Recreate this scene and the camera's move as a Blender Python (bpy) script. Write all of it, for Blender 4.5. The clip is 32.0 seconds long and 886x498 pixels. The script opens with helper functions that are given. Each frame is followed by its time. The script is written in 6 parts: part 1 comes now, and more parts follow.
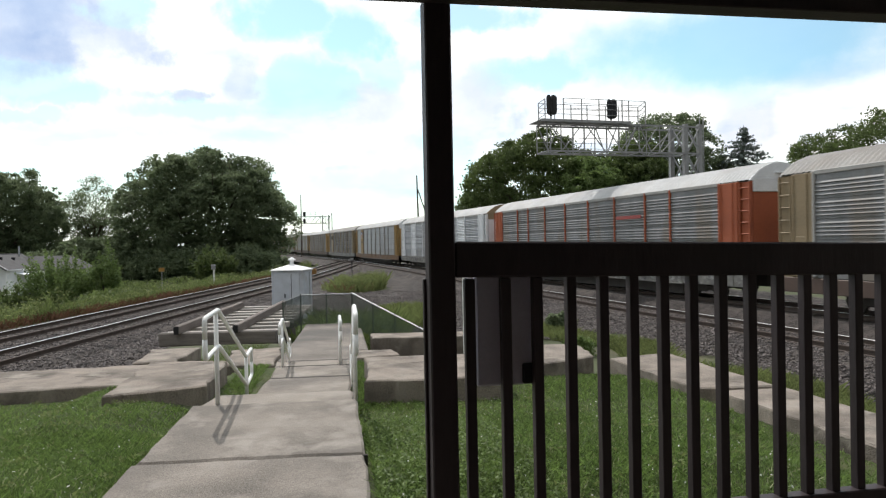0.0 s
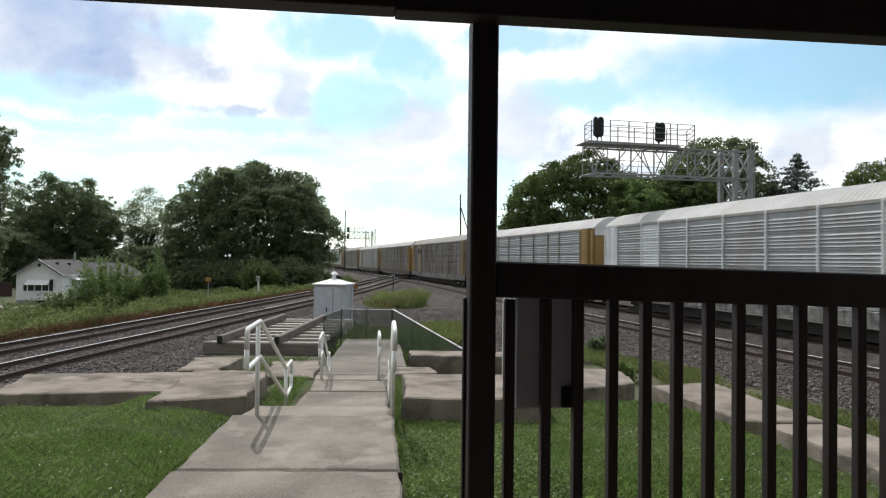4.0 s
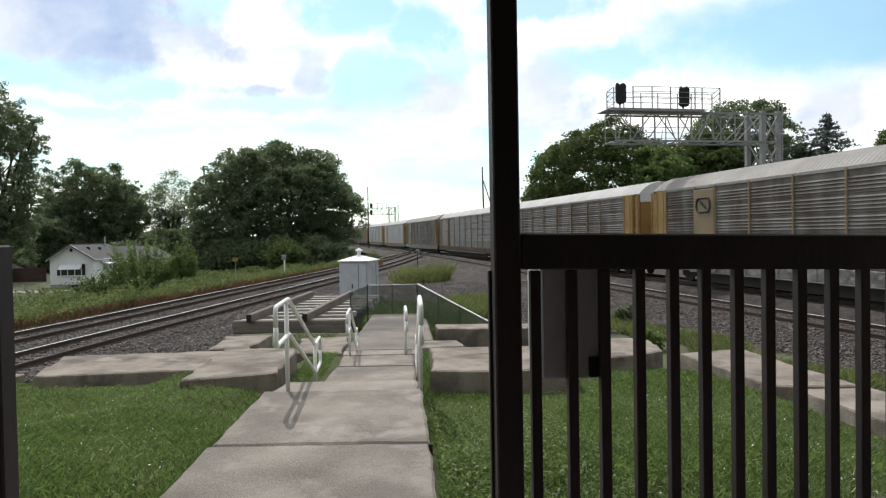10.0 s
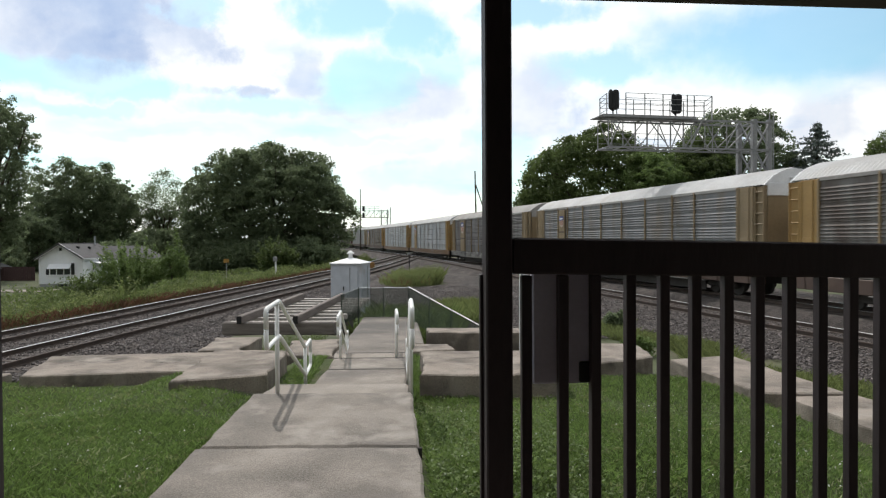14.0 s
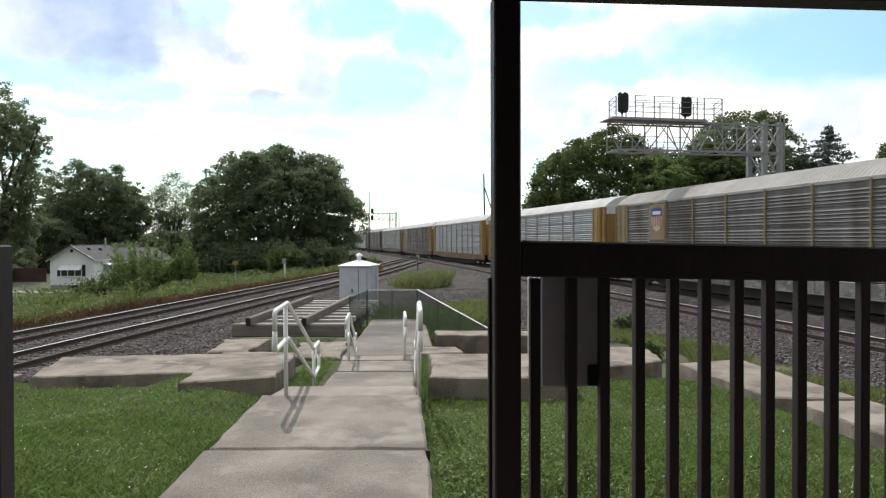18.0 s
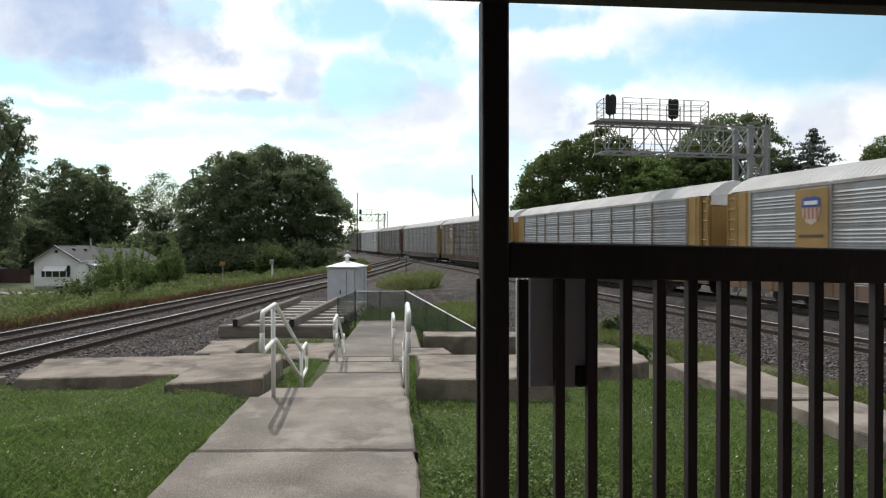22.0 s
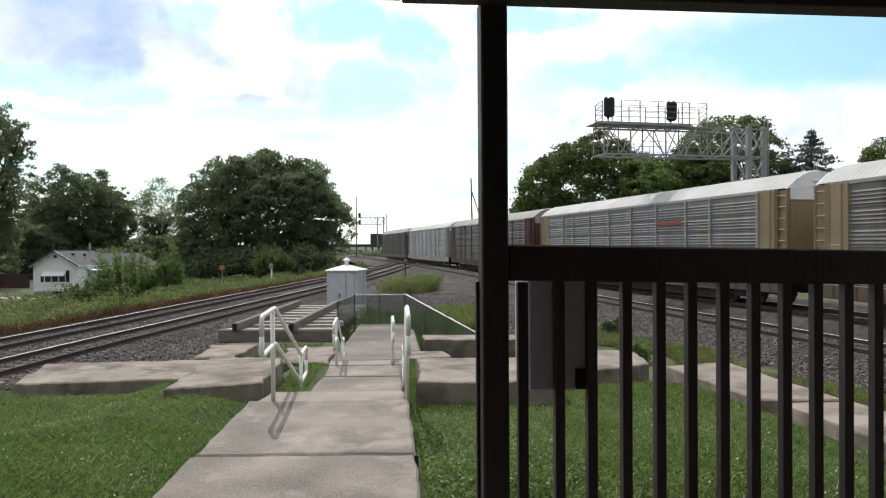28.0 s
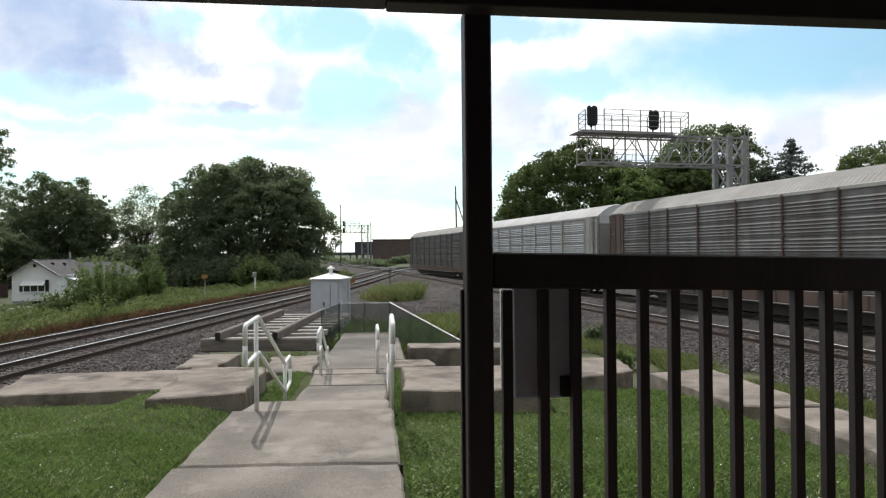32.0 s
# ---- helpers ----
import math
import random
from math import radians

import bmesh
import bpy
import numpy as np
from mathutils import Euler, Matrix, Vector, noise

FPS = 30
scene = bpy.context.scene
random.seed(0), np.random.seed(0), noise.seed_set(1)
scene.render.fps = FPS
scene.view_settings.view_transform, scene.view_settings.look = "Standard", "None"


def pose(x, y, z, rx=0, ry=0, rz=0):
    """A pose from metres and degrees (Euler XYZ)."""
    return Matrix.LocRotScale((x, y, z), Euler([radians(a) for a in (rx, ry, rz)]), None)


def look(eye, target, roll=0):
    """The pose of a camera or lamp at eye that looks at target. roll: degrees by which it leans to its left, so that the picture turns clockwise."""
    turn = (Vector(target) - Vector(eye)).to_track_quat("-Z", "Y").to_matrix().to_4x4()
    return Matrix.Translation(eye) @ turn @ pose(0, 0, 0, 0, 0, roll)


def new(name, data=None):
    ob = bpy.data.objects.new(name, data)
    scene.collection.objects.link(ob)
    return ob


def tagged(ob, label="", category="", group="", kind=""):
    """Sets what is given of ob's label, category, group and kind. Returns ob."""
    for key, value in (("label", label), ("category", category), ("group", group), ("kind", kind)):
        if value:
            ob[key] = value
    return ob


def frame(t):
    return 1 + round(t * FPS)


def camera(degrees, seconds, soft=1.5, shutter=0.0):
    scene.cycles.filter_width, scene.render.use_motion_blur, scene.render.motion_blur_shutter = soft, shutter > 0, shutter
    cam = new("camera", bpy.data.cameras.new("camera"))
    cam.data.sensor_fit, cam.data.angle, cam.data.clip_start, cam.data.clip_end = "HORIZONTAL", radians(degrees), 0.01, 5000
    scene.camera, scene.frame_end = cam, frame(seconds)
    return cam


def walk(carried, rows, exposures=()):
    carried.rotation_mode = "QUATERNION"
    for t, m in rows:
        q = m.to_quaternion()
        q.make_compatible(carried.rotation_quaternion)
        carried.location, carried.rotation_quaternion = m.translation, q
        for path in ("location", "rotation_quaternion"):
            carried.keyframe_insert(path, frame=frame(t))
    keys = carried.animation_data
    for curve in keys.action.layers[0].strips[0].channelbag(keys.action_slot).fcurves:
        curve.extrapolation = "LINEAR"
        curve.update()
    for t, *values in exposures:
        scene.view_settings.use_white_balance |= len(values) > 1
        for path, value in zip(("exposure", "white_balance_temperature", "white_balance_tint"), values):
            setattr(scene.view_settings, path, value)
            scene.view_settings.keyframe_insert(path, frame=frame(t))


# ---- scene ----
EYE = (0.0, 0.0, 1.6)
# seconds, turn to the left, tilt up, lean: a camera held still on the porch and only turned
TURNS = [
    (0, -5.67, -0.59, -1.15), (0.5, -5.61, -0.53, -1.25), (1, -5.48, -0.27, -1.68), (1.5, -5.15, -0.01, -1.88),
    (2, -4.84, 0.36, -2.59), (2.5, -4.45, 0.65, -2.28), (3, -3.84, 0.87, -1.19), (3.5, -2.80, 0.98, 0.22),
    (5.5, -0.90, 0.99, 0.29), (6, -0.54, 0.70, 0.08), (6.5, -0.09, 0.42, -0.25), (7, 0.10, 0.12, -0.34),
    (7.5, 0.12, -0.18, -0.65), (8, 0.15, -0.41, -0.51), (8.5, 0.13, -0.66, -0.93), (9, 0.00, -0.91, -1.00),
    (9.5, -0.15, -1.10, -1.17), (10, -0.14, -1.21, -1.01), (10.5, -0.29, -1.31, -0.89), (11, -0.40, -1.37, -0.87),
    (11.5, -0.49, -1.42, -0.72), (12, -0.69, -1.43, -0.03), (12.5, -0.74, -1.34, 0.07), (13, -0.84, -1.23, 0.00),
    (13.5, -0.86, -1.12, -0.28), (14, -0.83, -0.91, -0.31), (14.5, -0.69, -0.78, -0.27), (16.5, 0.15, -0.79, 0.07),
    (17, 0.02, -0.84, -0.21), (17.5, 0.02, -0.80, -0.43), (18, -0.11, -0.69, -0.16), (18.5, -0.20, -0.59, -0.09),
    (19, -0.39, -0.59, -0.11), (19.5, -0.42, -0.58, -0.31), (20, -0.63, -0.60, -0.24), (20.5, -0.74, -0.64, -0.30),
    (21, -0.89, -0.64, -0.35), (21.5, -0.97, -0.60, -0.27), (22, -1.10, -0.60, -0.09), (22.5, -1.21, -0.58, 0.21),
    (23, -1.35, -0.50, 0.30), (23.5, -1.40, -0.46, 0.28), (24, -1.48, -0.46, 0.04), (24.5, -1.50, -0.46, 0.14),
    (25, -1.50, -0.47, -0.18), (25.5, -1.39, -0.46, -0.43), (27.5, -1.16, -0.29, -0.28), (28, -1.16, -0.33, -0.35),
    (28.5, -1.25, -0.45, -0.55), (29, -1.36, -0.47, -0.78), (29.5, -1.67, -0.46, -1.03), (30, -1.92, -0.31, -1.04),
    (30.5, -2.09, -0.10, -1.23), (31, -2.22, -0.01, -1.20), (31.5, -2.28, 0.10, -0.57), (32, -2.47, 0.34, -0.49),
]
cam = camera(66.44, 32.0, soft=1.25, shutter=0.3)
walk(cam, [(t, pose(*EYE, 90 + tilt, 0, turn) @ pose(0, 0, 0, 0, 0, lean)) for t, turn, tilt, lean in TURNS],
     exposures=[(0, -0.12), (2.5, -0.18), (6, -0.28), (9, -0.16), (12, -0.18), (14, -0.24), (16.5, -0.08), (18, -0.05), (20, -0.24), (22, -0.26), (24, -0.13), (28, -0.03), (32, -0.17)])

# ---- light ----
SUN = Vector((-0.28, 0.70, 1.0)).normalized()


def sky_world():
    w = bpy.data.worlds.new("sky")
    scene.world = w
    w.use_nodes = True
    nt = w.node_tree
    nt.nodes.clear()
    N, Lk = nt.nodes.new, nt.links.new
    out, bg = N("ShaderNodeOutputWorld"), N("ShaderNodeBackground")
    sky = N("ShaderNodeTexSky")
    sky.sky_type, sky.sun_disc = "NISHITA", False
    sky.sun_elevation = math.asin(SUN.z)
    sky.sun_rotation = math.atan2(SUN.x, SUN.y)
    sky.air_density, sky.dust_density = 1.0, 0.6
    gain = N("ShaderNodeMix")
    gain.data_type, gain.blend_type = "RGBA", "MULTIPLY"
    gain.inputs["Factor"].default_value = 1.0
    Lk(sky.outputs[0], gain.inputs["A"])
    gain.inputs["B"].default_value = (1.55, 1.92, 1.75, 1)
    co, sep, div = N("ShaderNodeTexCoord"), N("ShaderNodeSeparateXYZ"), N("ShaderNodeVectorMath")
    Lk(co.outputs["Generated"], sep.inputs[0])
    up = N("ShaderNodeMath")
    up.operation = "ADD"
    Lk(sep.outputs["Z"], up.inputs[0])
    up.inputs[1].default_value = 0.22
    up2 = N("ShaderNodeMath")
    up2.operation = "MAXIMUM"
    Lk(up.outputs[0], up2.inputs[0])
    up2.inputs[1].default_value = 0.05
    comb = N("ShaderNodeCombineXYZ")
    for i in range(3):
        Lk(up2.outputs[0], comb.inputs[i])
    div.operation = "DIVIDE"
    Lk(co.outputs["Generated"], div.inputs[0])
    Lk(comb.outputs[0], div.inputs[1])
    shift = N("ShaderNodeMapping")
    shift.inputs["Location"].default_value = CLOUD_SHIFT
    shift.inputs["Scale"].default_value = (0.8, 0.8, 0.0)
    Lk(div.outputs[0], shift.inputs[0])
    big, fine, bend = N("ShaderNodeTexNoise"), N("ShaderNodeTexNoise"), N("ShaderNodeTexNoise")
    for n, sc, d in ((big, 1.9, 7.0), (fine, 3.0, 5.0)):
        Lk(shift.outputs[0], n.inputs["Vector"])
        n.inputs["Scale"].default_value, n.inputs["Detail"].default_value = sc, d
        n.inputs["Distortion"].default_value = 0.1

    def math_node(op, a, b=None):
        n = N("ShaderNodeMath")
        n.operation = op
        for k, v in enumerate((a, b)):
            if v is None:
                continue
            if isinstance(v, (int, float)):
                n.inputs[k].default_value = v
            else:
                Lk(v, n.inputs[k])
        return n.outputs[0]

    def vec_node(op, a, b):
        n = N("ShaderNodeVectorMath")
        n.operation = op
        for k, v in enumerate((a, b)):
            if isinstance(v, tuple):
                n.inputs[k].default_value = v
            else:
                Lk(v, n.inputs[k])
        return n.outputs["Value" if op == "LENGTH" else "Vector"]

    # bearing and height of each way into the sky, ruffled so that cloud edges are ragged
    place = N("ShaderNodeCombineXYZ")
    Lk(math_node("ARCTAN2", sep.outputs["X"], sep.outputs["Y"]), place.inputs[0])
    Lk(math_node("ARCSINE", sep.outputs["Z"]), place.inputs[1])
    Lk(co.outputs["Generated"], bend.inputs["Vector"])
    bend.inputs["Scale"].default_value, bend.inputs["Detail"].default_value, bend.inputs["Roughness"].default_value = 9.0, 6.0, 0.6
    off = vec_node("MULTIPLY", vec_node("SUBTRACT", bend.outputs["Color"], (0.5, 0.5, 0.5)), (0.26, 0.085, 0.0))
    spot = vec_node("ADD", place.outputs[0], off)

    def banks(rows):
        """How far into the nearest of these banks of cloud, or gaps in it, a way lies: 0 to 1."""
        total = None
        for a, e, wa, we, strength in rows:
            d = vec_node("LENGTH", vec_node("MULTIPLY", vec_node("SUBTRACT", spot, (a, e, 0.0)), (1 / wa, 1 / we, 0.0)), (0.0, 0.0, 0.0))
            r = N("ShaderNodeMapRange")
            r.interpolation_type = "SMOOTHSTEP"
            Lk(d, r.inputs[0])
            r.inputs[1].default_value, r.inputs[2].default_value, r.inputs[4].default_value = 1.3, 0.45, strength
            total = r.outputs[0] if total is None else math_node("MAXIMUM", total, r.outputs[0])
        return total

    wisp = N("ShaderNodeMapRange")
    Lk(bend.outputs["Fac"], wisp.inputs[0])
    wisp.inputs[1].default_value, wisp.inputs[2].default_value, wisp.inputs[3].default_value, wisp.inputs[4].default_value = 0.35, 0.62, 1.0, 0.6
    grey, gaps = math_node("MULTIPLY", banks(GREY_BANKS), wisp.outputs[0]), banks(BLUE_GAPS)
    ahead = N("ShaderNodeMapRange")
    ahead.interpolation_type = "SMOOTHSTEP"
    Lk(sep.outputs["Y"], ahead.inputs[0])
    ahead.inputs[1].default_value, ahead.inputs[2].default_value = 0.45, 0.75
    cover = N("ShaderNodeValToRGB")
    cover.color_ramp.elements[0].position, cover.color_ramp.elements[1].position = 0.39, 0.52
    Lk(big.outputs[0], cover.inputs[0])
    full = math_node("MAXIMUM", cover.outputs[0], ahead.outputs[0])
    thick = math_node("MULTIPLY", full, math_node("SUBTRACT", 1.0, math_node("MULTIPLY", gaps, 0.92)))
    cloud = N("ShaderNodeValToRGB")
    cloud.color_ramp.elements[0].position, cloud.color_ramp.elements[0].color = 0.30, (8.6, 10.2, 12.2, 1)
    cloud.color_ramp.elements[1].position, cloud.color_ramp.elements[1].color = 0.50, (13.9, 13.9, 13.6, 1)
    Lk(fine.outputs[0], cloud.inputs[0])
    shade = N("ShaderNodeMix")
    shade.data_type = "RGBA"
    Lk(grey, shade.inputs["Factor"])
    Lk(cloud.outputs[0], shade.inputs["A"])
    shade.inputs["B"].default_value = (4.5, 6.0, 9.0, 1)
    mix = N("ShaderNodeMix")
    mix.data_type = "RGBA"
    Lk(math_node("MAXIMUM", thick, grey), mix.inputs["Factor"])
    Lk(gain.outputs["Result"], mix.inputs["A"])
    Lk(shade.outputs["Result"], mix.inputs["B"])
    # clouds towards the sun are lit through and brighter than those away from it
    dot, glow, scale = N("ShaderNodeVectorMath"), N("ShaderNodeMapRange"), N("ShaderNodeVectorMath")
    dot.operation, scale.operation = "DOT_PRODUCT", "SCALE"
    Lk(co.outputs["Generated"], dot.inputs[0])
    dot.inputs[1].default_value = SUN
    Lk(dot.outputs["Value"], glow.inputs[0])
    glow.inputs[1].default_value, glow.inputs[2].default_value = -0.3, 0.6
    glow.inputs[3].default_value, glow.inputs[4].default_value = 0.34, 1.05
    Lk(mix.outputs["Result"], scale.inputs[0])
    Lk(glow.outputs[0], scale.inputs["Scale"])
    Lk(scale.outputs[0], bg.inputs[0])
    bg.inputs[1].default_value = 0.10
    Lk(bg.outputs[0], out.inputs[0])


CLOUD_SHIFT = (3.1, 0.4, 0.0)
# bearing and height of the middle, half width and half height, in radians, and strength
GREY_BANKS = [(-0.483, 0.288, 0.192, 0.071, 0.85), (-0.434, 0.244, 0.092, 0.043, 1.00), (-0.368, 0.276, 0.075, 0.050, 0.75), (-0.538, 0.343, 0.217, 0.075, 0.80), (0.002, 0.198, 0.125, 0.046, 0.62), (-0.047, 0.177, 0.109, 0.023, 0.55), (-0.198, 0.223, 0.050, 0.035, 0.50), (-0.284, 0.201, 0.038, 0.013, 0.70), (0.152, 0.201, 0.063, 0.079, 0.62), (0.517, 0.152, 0.063, 0.046, 0.50), (0.036, 0.085, 0.105, 0.024, 0.55), (-0.055, 0.088, 0.080, 0.018, 0.52), (0.10, 0.140, 0.06, 0.020, 0.40)]
BLUE_GAPS = [(0.02, 0.07, 0.75, 0.055, 0.45), (-0.30, 0.15, 0.30, 0.022, 0.55), (-0.138, 0.311, 0.092, 0.046, 1.00), (-0.035, 0.295, 0.084, 0.054, 1.00), (-0.520, 0.214, 0.142, 0.022, 1.00), (-0.396, 0.197, 0.084, 0.020, 1.00), (-0.470, 0.176, 0.092, 0.012, 0.90), (0.510, 0.255, 0.226, 0.067, 1.00), (0.272, 0.241, 0.125, 0.028, 0.90), (0.159, 0.321, 0.092, 0.023, 0.90), (-0.520, 0.104, 0.100, 0.017, 0.80), (-0.245, 0.178, 0.109, 0.020, 0.90), (-0.089, 0.224, 0.067, 0.046, 0.90), (0.119, 0.117, 0.075, 0.050, 0.70), (-0.162, 0.142, 0.192, 0.012, 0.70), (-0.04, 0.125, 0.10, 0.014, 0.60), (-0.340, 0.311, 0.050, 0.022, 0.80), (0.019, 0.253, 0.075, 0.030, 0.70), (-0.375, 0.147, 0.150, 0.012, 0.70), (-0.339, 0.076, 0.117, 0.015, 0.50)]
sky_world()
sun = new("sun", bpy.data.lights.new("sun", "SUN"))
sun.data.energy, sun.data.angle, sun.data.color = 3.1, radians(0.6), (1.0, 0.955, 0.915)
sun.matrix_world = look(SUN * 60, (0, 0, 0))

# ---- materials ----


def surface(name, col, rough=0.8, var=0.25, scale=3.0, fine=40.0, bump=0.2, metal=0.0, spec=0.4, stain=None, stain_at=0.6, each=0.0, island=0.0,
            stretch=(1, 1, 1), through_light=0.0, dist=0.01, grit=0.5, drift=0.0, wear=None, wear_at=0.6, wear_scale=1.0):
    """A principled surface: two scales of noise in colour and relief, an optional stain colour and differences from piece to piece."""
    m = bpy.data.materials.new(name)
    m.use_nodes = True
    nt = m.node_tree
    N, Lk = nt.nodes.new, nt.links.new
    b = nt.nodes["Principled BSDF"]
    b.inputs["Roughness"].default_value, b.inputs["Metallic"].default_value = rough, metal
    b.inputs["Specular IOR Level"].default_value = spec
    co, mp = N("ShaderNodeTexCoord"), N("ShaderNodeMapping")
    Lk(co.outputs["Object"], mp.inputs[0])
    mp.inputs["Scale"].default_value = stretch
    if drift:
        far = N("ShaderNodeMath")
        far.operation = "MULTIPLY"
        Lk(N("ShaderNodeObjectInfo").outputs["Random"], far.inputs[0])
        far.inputs[1].default_value = drift
        Lk(far.outputs[0], mp.inputs["Location"])
    n1, n2 = N("ShaderNodeTexNoise"), N("ShaderNodeTexNoise")
    for n, s, d in ((n1, scale, 4.0), (n2, fine, 3.0)):
        Lk(mp.outputs[0], n.inputs["Vector"])
        n.inputs["Scale"].default_value, n.inputs["Detail"].default_value = s, d
    add = N("ShaderNodeMath")
    add.operation = "MULTIPLY_ADD"
    Lk(n2.outputs[0], add.inputs[0])
    add.inputs[1].default_value = grit
    half = N("ShaderNodeMath")
    half.operation = "MULTIPLY"
    Lk(n1.outputs[0], half.inputs[0])
    half.inputs[1].default_value = 1.0
    Lk(half.outputs[0], add.inputs[2])
    val = add.outputs[0]
    if each or island:
        src = N("ShaderNodeObjectInfo").outputs["Random"] if each else N("ShaderNodeNewGeometry").outputs["Random Per Island"]
        more = N("ShaderNodeMath")
        more.operation = "MULTIPLY_ADD"
        Lk(src, more.inputs[0])
        more.inputs[1].default_value = each or island
        Lk(val, more.inputs[2])
        val = more.outputs[0]
    rng = N("ShaderNodeMapRange")
    Lk(val, rng.inputs[0])
    lift = (each or island) / 2
    rng.inputs[1].default_value, rng.inputs[2].default_value = 0.15 + 0.5 * grit, 0.85 + 0.5 * grit + 2 * lift
    rng.inputs[3].default_value, rng.inputs[4].default_value = 1 - var, 1 + var
    mul = N("ShaderNodeVectorMath")
    mul.operation = "SCALE"
    mul.inputs[0].default_value = col
    Lk(rng.outputs[0], mul.inputs["Scale"])
    colour = mul.outputs[0]
    if stain:
        n3, rmp, mx = N("ShaderNodeTexNoise"), N("ShaderNodeValToRGB"), N("ShaderNodeMix")
        Lk(mp.outputs[0], n3.inputs["Vector"])
        n3.inputs["Scale"].default_value, n3.inputs["Detail"].default_value = scale * 0.6, 6.0
        rmp.color_ramp.elements[0].position, rmp.color_ramp.elements[1].position = stain_at - 0.08, stain_at + 0.1
        Lk(n3.outputs[0], rmp.inputs[0])
        mx.data_type = "RGBA"
        Lk(rmp.outputs[0], mx.inputs["Factor"])
        Lk(colour, mx.inputs["A"])
        mx.inputs["B"].default_value = (*stain, 1)
        colour = mx.outputs["Result"]
    if wear:
        n4, rmp, mx = N("ShaderNodeTexNoise"), N("ShaderNodeValToRGB"), N("ShaderNodeMix")
        Lk(mp.outputs[0], n4.inputs["Vector"])
        n4.inputs["Scale"].default_value, n4.inputs["Detail"].default_value, n4.inputs["Distortion"].default_value = wear_scale, 9.0, 0.15
        n4.inputs["Roughness"].default_value = 0.62
        rmp.color_ramp.elements[0].position, rmp.color_ramp.elements[1].position = wear_at - 0.07, wear_at + 0.09
        Lk(n4.outputs[0], rmp.inputs[0])
        mx.data_type = "RGBA"
        Lk(rmp.outputs[0], mx.inputs["Factor"])
        Lk(colour, mx.inputs["A"])
        mx.inputs["B"].default_value = (*wear, 1)
        colour = mx.outputs["Result"]
    Lk(colour, b.inputs["Base Color"])
    if bump:
        bp = N("ShaderNodeBump")
        bp.inputs["Strength"].default_value, bp.inputs["Distance"].default_value = bump, dist
        Lk(add.outputs[0], bp.inputs["Height"])
        Lk(bp.outputs[0], b.inputs["Normal"])
    if through_light:
        tr, ms = N("ShaderNodeBsdfTranslucent"), N("ShaderNodeMixShader")
        Lk(colour, tr.inputs[0])
        ms.inputs[0].default_value = through_light
        Lk(b.outputs[0], ms.inputs[1])
        Lk(tr.outputs[0], ms.inputs[2])
        Lk(ms.outputs[0], nt.nodes["Material Output"].inputs[0])
    return m


M_CONCRETE = surface("weathered concrete", (0.245, 0.215, 0.184), 0.9, 0.58, 1.5, 120, 0.9, stain=(0.15, 0.132, 0.116), stain_at=0.60, wear=(0.335, 0.298, 0.26), wear_at=0.58, wear_scale=1.7, each=0.15, grit=1.2, drift=30.0)
M_OLD_CONCRETE = surface("old rough concrete", (0.25, 0.212, 0.178), 0.95, 0.45, 2.2, 60, 0.8, wear=(0.32, 0.282, 0.24), wear_at=0.58, wear_scale=1.6, stain=(0.115, 0.098, 0.082), stain_at=0.57, dist=0.025, grit=1.0)
M_LANDING = surface("dirty grey concrete", (0.185, 0.162, 0.140), 0.92, 0.5, 1.2, 60, 0.8, stain=(0.11, 0.10, 0.09), stain_at=0.55, grit=1.2)
M_JOINT = surface("dark joint", (0.05, 0.045, 0.04), 1.0, 0.2, 8, 60, 0.2)
M_SOIL = surface("ground", (0.065, 0.075, 0.036), 1.0, 0.5, 0.35, 9, 0.7, stain=(0.11, 0.095, 0.06), stain_at=0.60, grit=0.9, dist=0.04)
M_LAWN = surface("lawn soil", (0.060, 0.080, 0.022), 1.0, 0.7, 1.2, 60, 0.9, stain=(0.10, 0.10, 0.045), stain_at=0.66, grit=1.2, dist=0.03)
M_GRASS = surface("grass blades", (0.140, 0.210, 0.057), 0.6, 0.85, 0.9, 20, 0, island=1.2, through_light=0.5)
M_WEED = surface("tall weeds", (0.178, 0.212, 0.078), 0.7, 0.7, 0.5, 20, 0, island=0.7, through_light=0.5)
M_DRY = surface("dry grass", (0.165, 0.088, 0.052), 0.8, 0.5, 0.6, 20, 0, island=0.6, through_light=0.2)
M_CLOVER_LEAF = surface("clover leaves", (0.155, 0.218, 0.068), 0.55, 0.6, 1.5, 20, 0, island=0.8, through_light=0.45)
M_RANK = surface("rank weeds", (0.128, 0.168, 0.055), 0.7, 0.6, 0.35, 12, 0, island=0.6, through_light=0.45)
M_STRAW = surface("straw coloured blades", (0.34, 0.36, 0.20), 0.8, 0.4, 2, 20, 0, island=0.6, through_light=0.3)
M_CLOVER = surface("clover flowers", (0.7, 0.7, 0.66), 0.7, 0.2, 5, 20, 0)
M_BALLAST = surface("ballast bed", (0.058, 0.049, 0.045), 0.95, 0.8, 2.2, 18, 1.0, dist=0.08, grit=1.4, stain=(0.115, 0.098, 0.086), stain_at=0.58)
M_STONE = surface("ballast stone", (0.122, 0.106, 0.101), 0.9, 0.9, 9, 30, 0.2, island=1.7)
M_TIE = surface("creosoted tie", (0.075, 0.06, 0.05), 0.9, 0.4, 3, 40, 0.5, each=0.5, stretch=(0.3, 3, 3))
M_RAIL_HEAD = surface("polished rail head", (0.70, 0.685, 0.665), 0.28, 0.15, 2, 30, 0.05, metal=1.0)
M_RAIL = surface("rusty rail", (0.065, 0.047, 0.038), 0.8, 0.4, 4, 40, 0.3)
